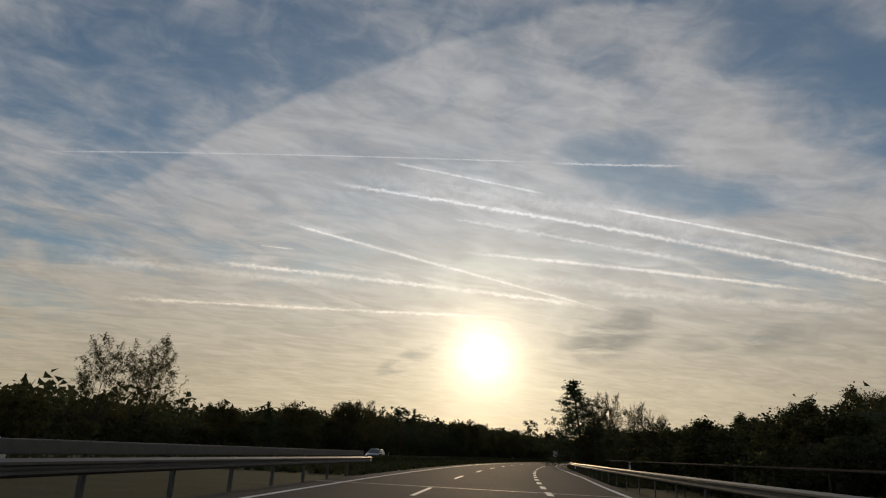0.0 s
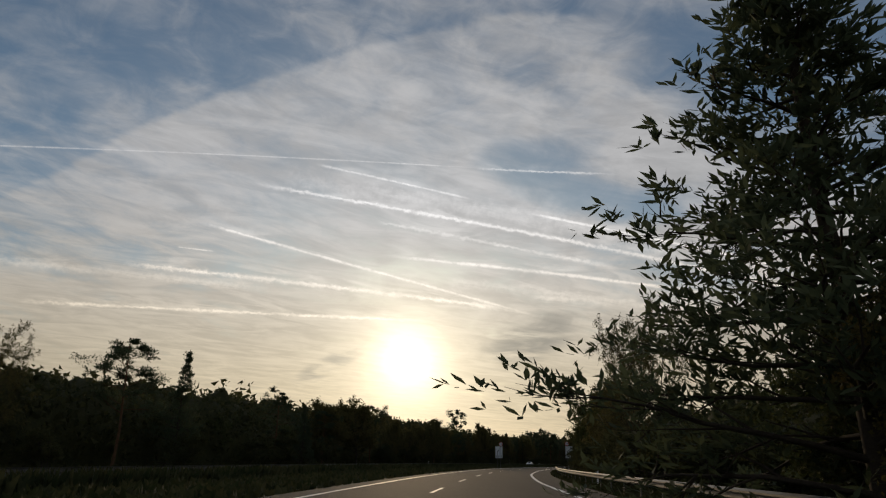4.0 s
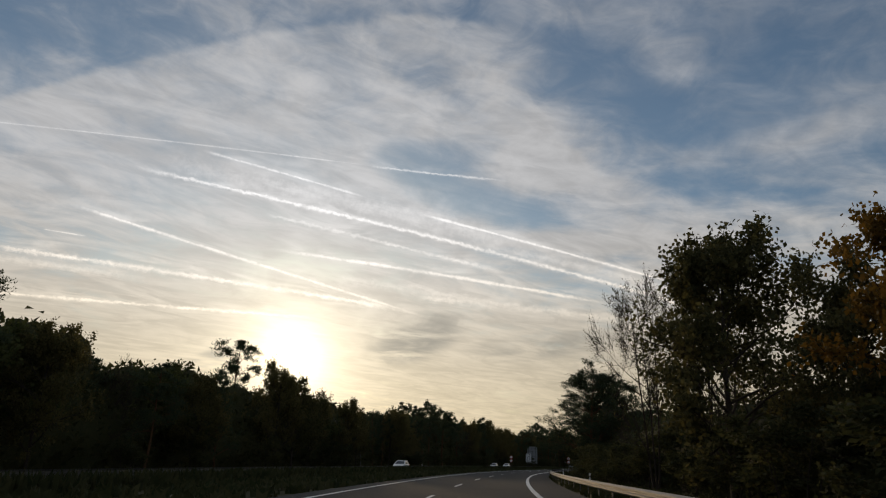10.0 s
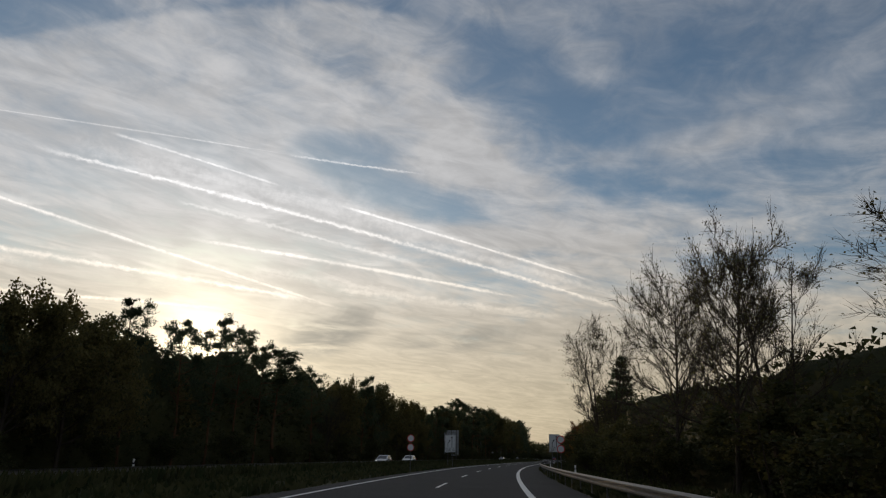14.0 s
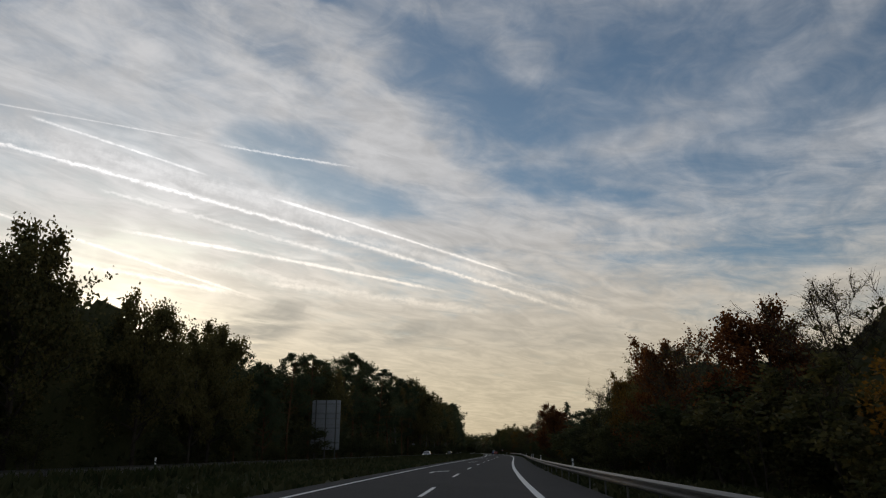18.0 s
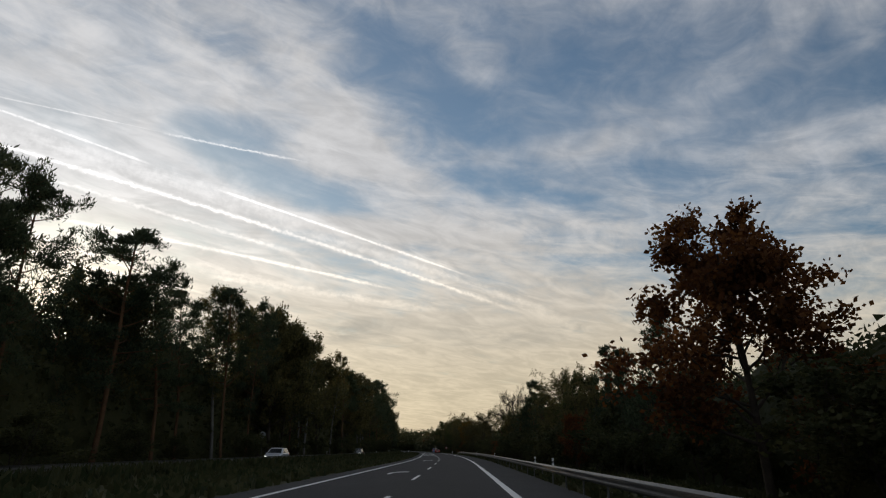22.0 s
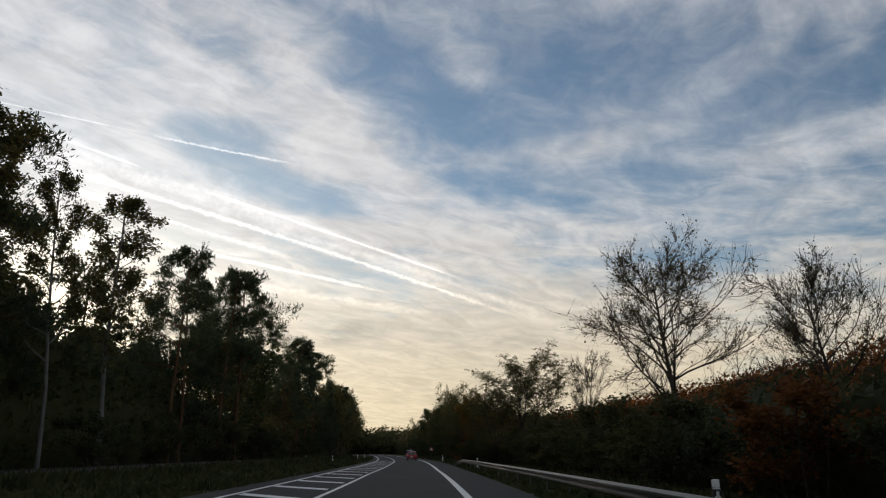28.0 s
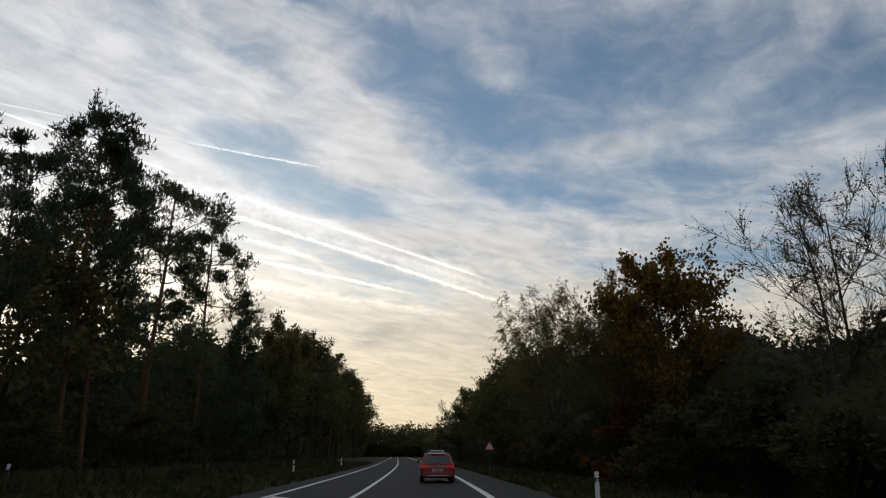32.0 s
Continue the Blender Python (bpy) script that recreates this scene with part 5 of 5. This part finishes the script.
def round_sign_back(s, lat, z):
    root = thing("speed_sign", along(s, lat), "grey back of a round sign on a thin pole", "road sign")
    flat(root, "disc", disc(0.38, z), -0.015, 0.0, SIGN_BACK, "dull grey back of the disc")
    bm = bmesh.new()
    rod(bm, (0, -0.05, -0.1), (0, -0.05, z + 0.3), 0.035)
    part("pole", bm, STEEL_DULL, root)
    for dz in (-0.15, 0.15):
        bm = bmesh.new()
        box(bm, (0.3, 0.05, 0.04), pose(0, -0.03, z + dz), 0.008)
        part("clamp", bm, STEEL_DULL, root)


round_sign_back(635, -23.9, 3.0)

# ---- vehicles ----
GLASS = material("car_glass", (0.02, 0.025, 0.028), 0.06, vary=0.1, spec=0.8)
RUBBER = material("tyre_rubber", (0.015, 0.015, 0.015), 0.85, vary=0.2, scale=20)
ALLOY = material("wheel_alloy", (0.35, 0.35, 0.36), 0.35, 0.9, vary=0.1)
PLATE = material("plate_white", (0.7, 0.7, 0.68), 0.5, vary=0.04)
TRIM = material("dark_trim", (0.02, 0.02, 0.022), 0.55, vary=0.15)
CHROME = material("chrome", (0.6, 0.6, 0.6), 0.15, 1.0, vary=0.05)


def paint_mat(name, colour):
    m = material(name, colour, 0.26, 0.0, vary=0.08, scale=1.5)
    m.node_tree.nodes["Principled BSDF"].inputs["Coat Weight"].default_value = 0.35
    return m


def lamp_mat(name, colour, power):
    m = material(name, colour, 0.3, vary=0.05)
    b = m.node_tree.nodes["Principled BSDF"]
    b.inputs["Emission Color"].default_value = (*colour, 1)
    b.inputs["Emission Strength"].default_value = power
    return m


RED = paint_mat("red_paint", (0.22, 0.010, 0.013))
BLUE = paint_mat("blue_paint", (0.02, 0.10, 0.32))
SILVER = paint_mat("silver_paint", (0.45, 0.46, 0.48))
CARWHITE = paint_mat("white_paint", (0.75, 0.75, 0.74))
GREY = paint_mat("grey_paint", (0.13, 0.14, 0.15))
TAIL = lamp_mat("tail_light_red", (0.40, 0.01, 0.008), 0.22)
HEAD = lamp_mat("headlight_lens", (0.8, 0.8, 0.76), 2.0)


def ring8(y, w, zb, zt, c):
    return [(-w + c, y, zb), (w - c, y, zb), (w, y, zb + c), (w, y, zt - c), (w - c, y, zt), (-w + c, y, zt), (-w, y, zt - c), (-w, y, zb + c)]


def loft(bm, rings):
    vs = [[bm.verts.new(p) for p in r] for r in rings]
    n = len(rings[0])
    for a, b in zip(vs, vs[1:]):
        for i in range(n):
            bm.faces.new((a[i], a[(i + 1) % n], b[(i + 1) % n], b[i]))
    bm.faces.new(vs[0][::-1]), bm.faces.new(vs[-1])
    bmesh.ops.recalc_face_normals(bm, faces=bm.faces[:])


def quad_at(c, u, v):
    """A place on the quad c (bottom left, bottom right, top right, top left)."""
    a, b = c[0].lerp(c[1], u), c[3].lerp(c[2], u)
    return a.lerp(b, v)


def window(root, name, corners, u0, u1, v0=0.1, v1=0.88, proud=0.012, label=""):
    n = (corners[1] - corners[0]).cross(corners[3] - corners[0]).normalized()
    p = [quad_at(corners, u, v) for u, v in ((u0, v0), (u1, v0), (u1, v1), (u0, v1))]
    bm = bmesh.new()
    a, b = [bm.verts.new(q + n * proud) for q in p], [bm.verts.new(q - n * 0.02) for q in p]
    bm.faces.new(a), bm.faces.new(b[::-1])
    for i in range(4):
        bm.faces.new((a[i], b[i], b[(i + 1) % 4], a[(i + 1) % 4]))
    bmesh.ops.recalc_face_normals(bm, faces=bm.faces[:])
    return part(name, bm, GLASS, root, label)


def car(m, paint, label, cat="car", L=4.6, W=1.8, H=1.48, belt=0.95, nose=1.35, rear=(0.12, 0.55), screen=0.85, van=False, name="car", rails=True):
    """A car whose y axis points forward and whose rear bumper is at y = 0."""
    root = thing(name, m, label, cat)
    w = W / 2
    bm = bmesh.new()
    loft(bm, [ring8(0.0, w * 0.86, 0.42, 0.74, 0.07), ring8(0.07, w * 0.95, 0.32, belt - 0.06, 0.09), ring8(0.35, w * 0.99, 0.24, belt, 0.09), ring8(L * 0.3, w, 0.2, belt, 0.09),
              ring8(L - nose, w, 0.2, belt - 0.01, 0.09), ring8(L - 0.45, w * 0.95, 0.22, belt - 0.16, 0.1), ring8(L - 0.1, w * 0.84, 0.28, belt - 0.28, 0.1), ring8(L, w * 0.7, 0.36, belt - 0.38, 0.08)])
    part("body", bm, paint, root)
    y0b, y1b, y0t, y1t, wb, wt = rear[0], L - nose + 0.1, rear[1], L - nose - screen, w * 0.95, w * (0.84 if van else 0.74)
    bm = bmesh.new()
    zb, zt = belt - 0.03, H - 0.07

    def flat_ring(y0, y1, hw, z, c):
        return [(-hw + c, y0, z), (hw - c, y0, z), (hw, y0 + c, z), (hw, y1 - c, z), (hw - c, y1, z), (-hw + c, y1, z), (-hw, y1 - c, z), (-hw, y0 + c, z)]
    loft(bm, [flat_ring(y0b, y1b, wb, zb, 0.08), flat_ring(y0t, y1t, wt, zt, 0.08), flat_ring(y0t + 0.08, y1t - 0.12, wt - 0.08, H - 0.02, 0.07), flat_ring(y0t + 0.25, y1t - 0.4, wt - 0.25, H, 0.05)])
    part("cabin", bm, paint, root)
    V = Vector
    side = lambda q: [V((q * wb, y0b + 0.08, zb)), V((q * wb, y1b - 0.08, zb)), V((q * wt, y1t - 0.08, zt)), V((q * wt, y0t + 0.08, zt))]
    back = [V((-wb + 0.08, y0b, zb)), V((wb - 0.08, y0b, zb)), V((wt - 0.08, y0t, zt)), V((-wt + 0.08, y0t, zt))]
    front = [V((wb - 0.08, y1b, zb)), V((-wb + 0.08, y1b, zb)), V((-wt + 0.08, y1t, zt)), V((wt - 0.08, y1t, zt))]
    window(root, "rear_window", back, 0.05, 0.95, 0.12, 0.9, label="dark rear window")
    window(root, "windscreen", front, 0.04, 0.96, 0.06, 0.92, label="dark windscreen")
    for q in (1, -1):
        c = side(q) if q == 1 else [side(q)[i] for i in (1, 0, 3, 2)]
        for u0, u1 in ((0.05, 0.26), (0.29, 0.58), (0.61, 0.93)):
            window(root, "side_window", c, u0 if q == 1 else 1 - u1, u1 if q == 1 else 1 - u0)
        bm = bmesh.new()
        box(bm, (0.16, 0.10, 0.14), pose(q * (w + 0.10), L - nose - 0.15, belt + 0.08), 0.03)
        part("mirror", bm, TRIM, root)
        bm = bmesh.new()
        if van:
            box(bm, (0.14, 0.06, 0.42), pose(q * (w * 0.88), 0.055, belt - 0.05), 0.015)
        else:
            box(bm, (0.36, 0.08, 0.16), pose(q * (w * 0.76), 0.055, belt - 0.13), 0.02)
        part("tail_light", bm, TAIL, root, "red tail light")
        bm = bmesh.new()
        box(bm, (0.30, 0.16, 0.13), pose(q * w * 0.64, L - 0.13, belt - 0.35), 0.03)
        part("headlight", bm, HEAD, root, "clear headlight")
        if rails:
            bm = bmesh.new()
            rod(bm, (q * (wt - 0.09), y0t + 0.2, H + 0.03), (q * (wt - 0.09), y1t - 0.35, H + 0.03), 0.018)
            for yy in (y0t + 0.25, (y0t + y1t) / 2, y1t - 0.4):
                rod(bm, (q * (wt - 0.09), yy, H - 0.06), (q * (wt - 0.09), yy, H + 0.03), 0.015)
            part("roof_rail", bm, TRIM, root)
        for yy in (0.78, L - 0.88):
            hub = new("wheel")
            hub.parent = root
            hub.matrix_basis = pose(q * (w - 0.11), yy, 0.32)
            bm = bmesh.new()
            bmesh.ops.create_cone(bm, cap_ends=True, segments=26, radius1=0.32, radius2=0.32, depth=0.21, matrix=pose(0, 0, 0, 0, 90, 0))
            bmesh.ops.bevel(bm, geom=[e for e in bm.edges if abs(e.verts[0].co.x - e.verts[1].co.x) < 1e-4], offset=0.03, segments=2, affect="EDGES")
            part("tyre", bm, RUBBER, hub)
            bm = bmesh.new()
            bmesh.ops.create_cone(bm, cap_ends=True, segments=20, radius1=0.21, radius2=0.18, depth=0.03, matrix=pose(q * 0.112, 0, 0, 0, 90 * q, 0))
            part("rim", bm, ALLOY, hub)
    bm = bmesh.new()
    box(bm, (W * 0.92, 0.16, 0.24), pose(0, 0.02, 0.43), 0.05)
    part("rear_bumper", bm, TRIM if van else paint, root)
    bm = bmesh.new()
    box(bm, (W * 0.62, 0.04, 0.05), pose(0, -0.065, 0.36), 0.01)
    part("bumper_trim", bm, CHROME if not van else TRIM, root, "bright strip low on the bumper")
    bm = bmesh.new()
    box(bm, (0.52, 0.015, 0.11), pose(0, -0.012 if van else 0.0, belt - 0.30))
    part("number_plate", bm, PLATE, root, "white plate with plain bars")
    bm = bmesh.new()
    box(bm, (0.40, 0.008, 0.05), pose(0, -0.024 if van else -0.012, belt - 0.30))
    part("plate_bar", bm, TRIM, root)
    bm = bmesh.new()
    box(bm, (wt * 1.1, 0.22, 0.035), pose(0, y0t + 0.02, H - 0.05), 0.012)
    part("spoiler", bm, paint, root)
    bm = bmesh.new()
    box(bm, (0.42, 0.03, 0.025), pose(0, y0t - 0.085, H - 0.055))
    part("brake_light", bm, TAIL, root, "narrow red brake light")
    return root


car(along(814.0, 0.75, 0.01), RED, "red estate car with dark rear window and lit tail lights", name="red_car", belt=0.93)
car(along(848.0, 1.85, 0.01), BLUE, "bright blue high-roofed family van with roof rails", "van", name="blue_van", L=4.4, W=1.78, H=1.80, belt=1.08, nose=1.1, rear=(0.06, 0.14), screen=0.5, van=True)
ONCOMING = ((23, SILVER, "silver oncoming car behind the barrier"), (92, GREY, "grey oncoming hatchback behind the guard rail"), (359.5, CARWHITE, "white oncoming hatchback with headlights on"),
            (455, SILVER, "silver oncoming saloon behind the guard rail"), (474, CARWHITE, "white oncoming car with roof rails"), (622, SILVER, "silver oncoming estate car with headlights on"), (690, GREY, "grey oncoming car with headlights on"))
for s, paint, label in ONCOMING:
    car(along(s + 2.3, FAR_RAIL(s) - 2.9, 0.0, 180), paint, label, L=4.3, H=1.47, rear=(0.1, 0.4), rails=False)
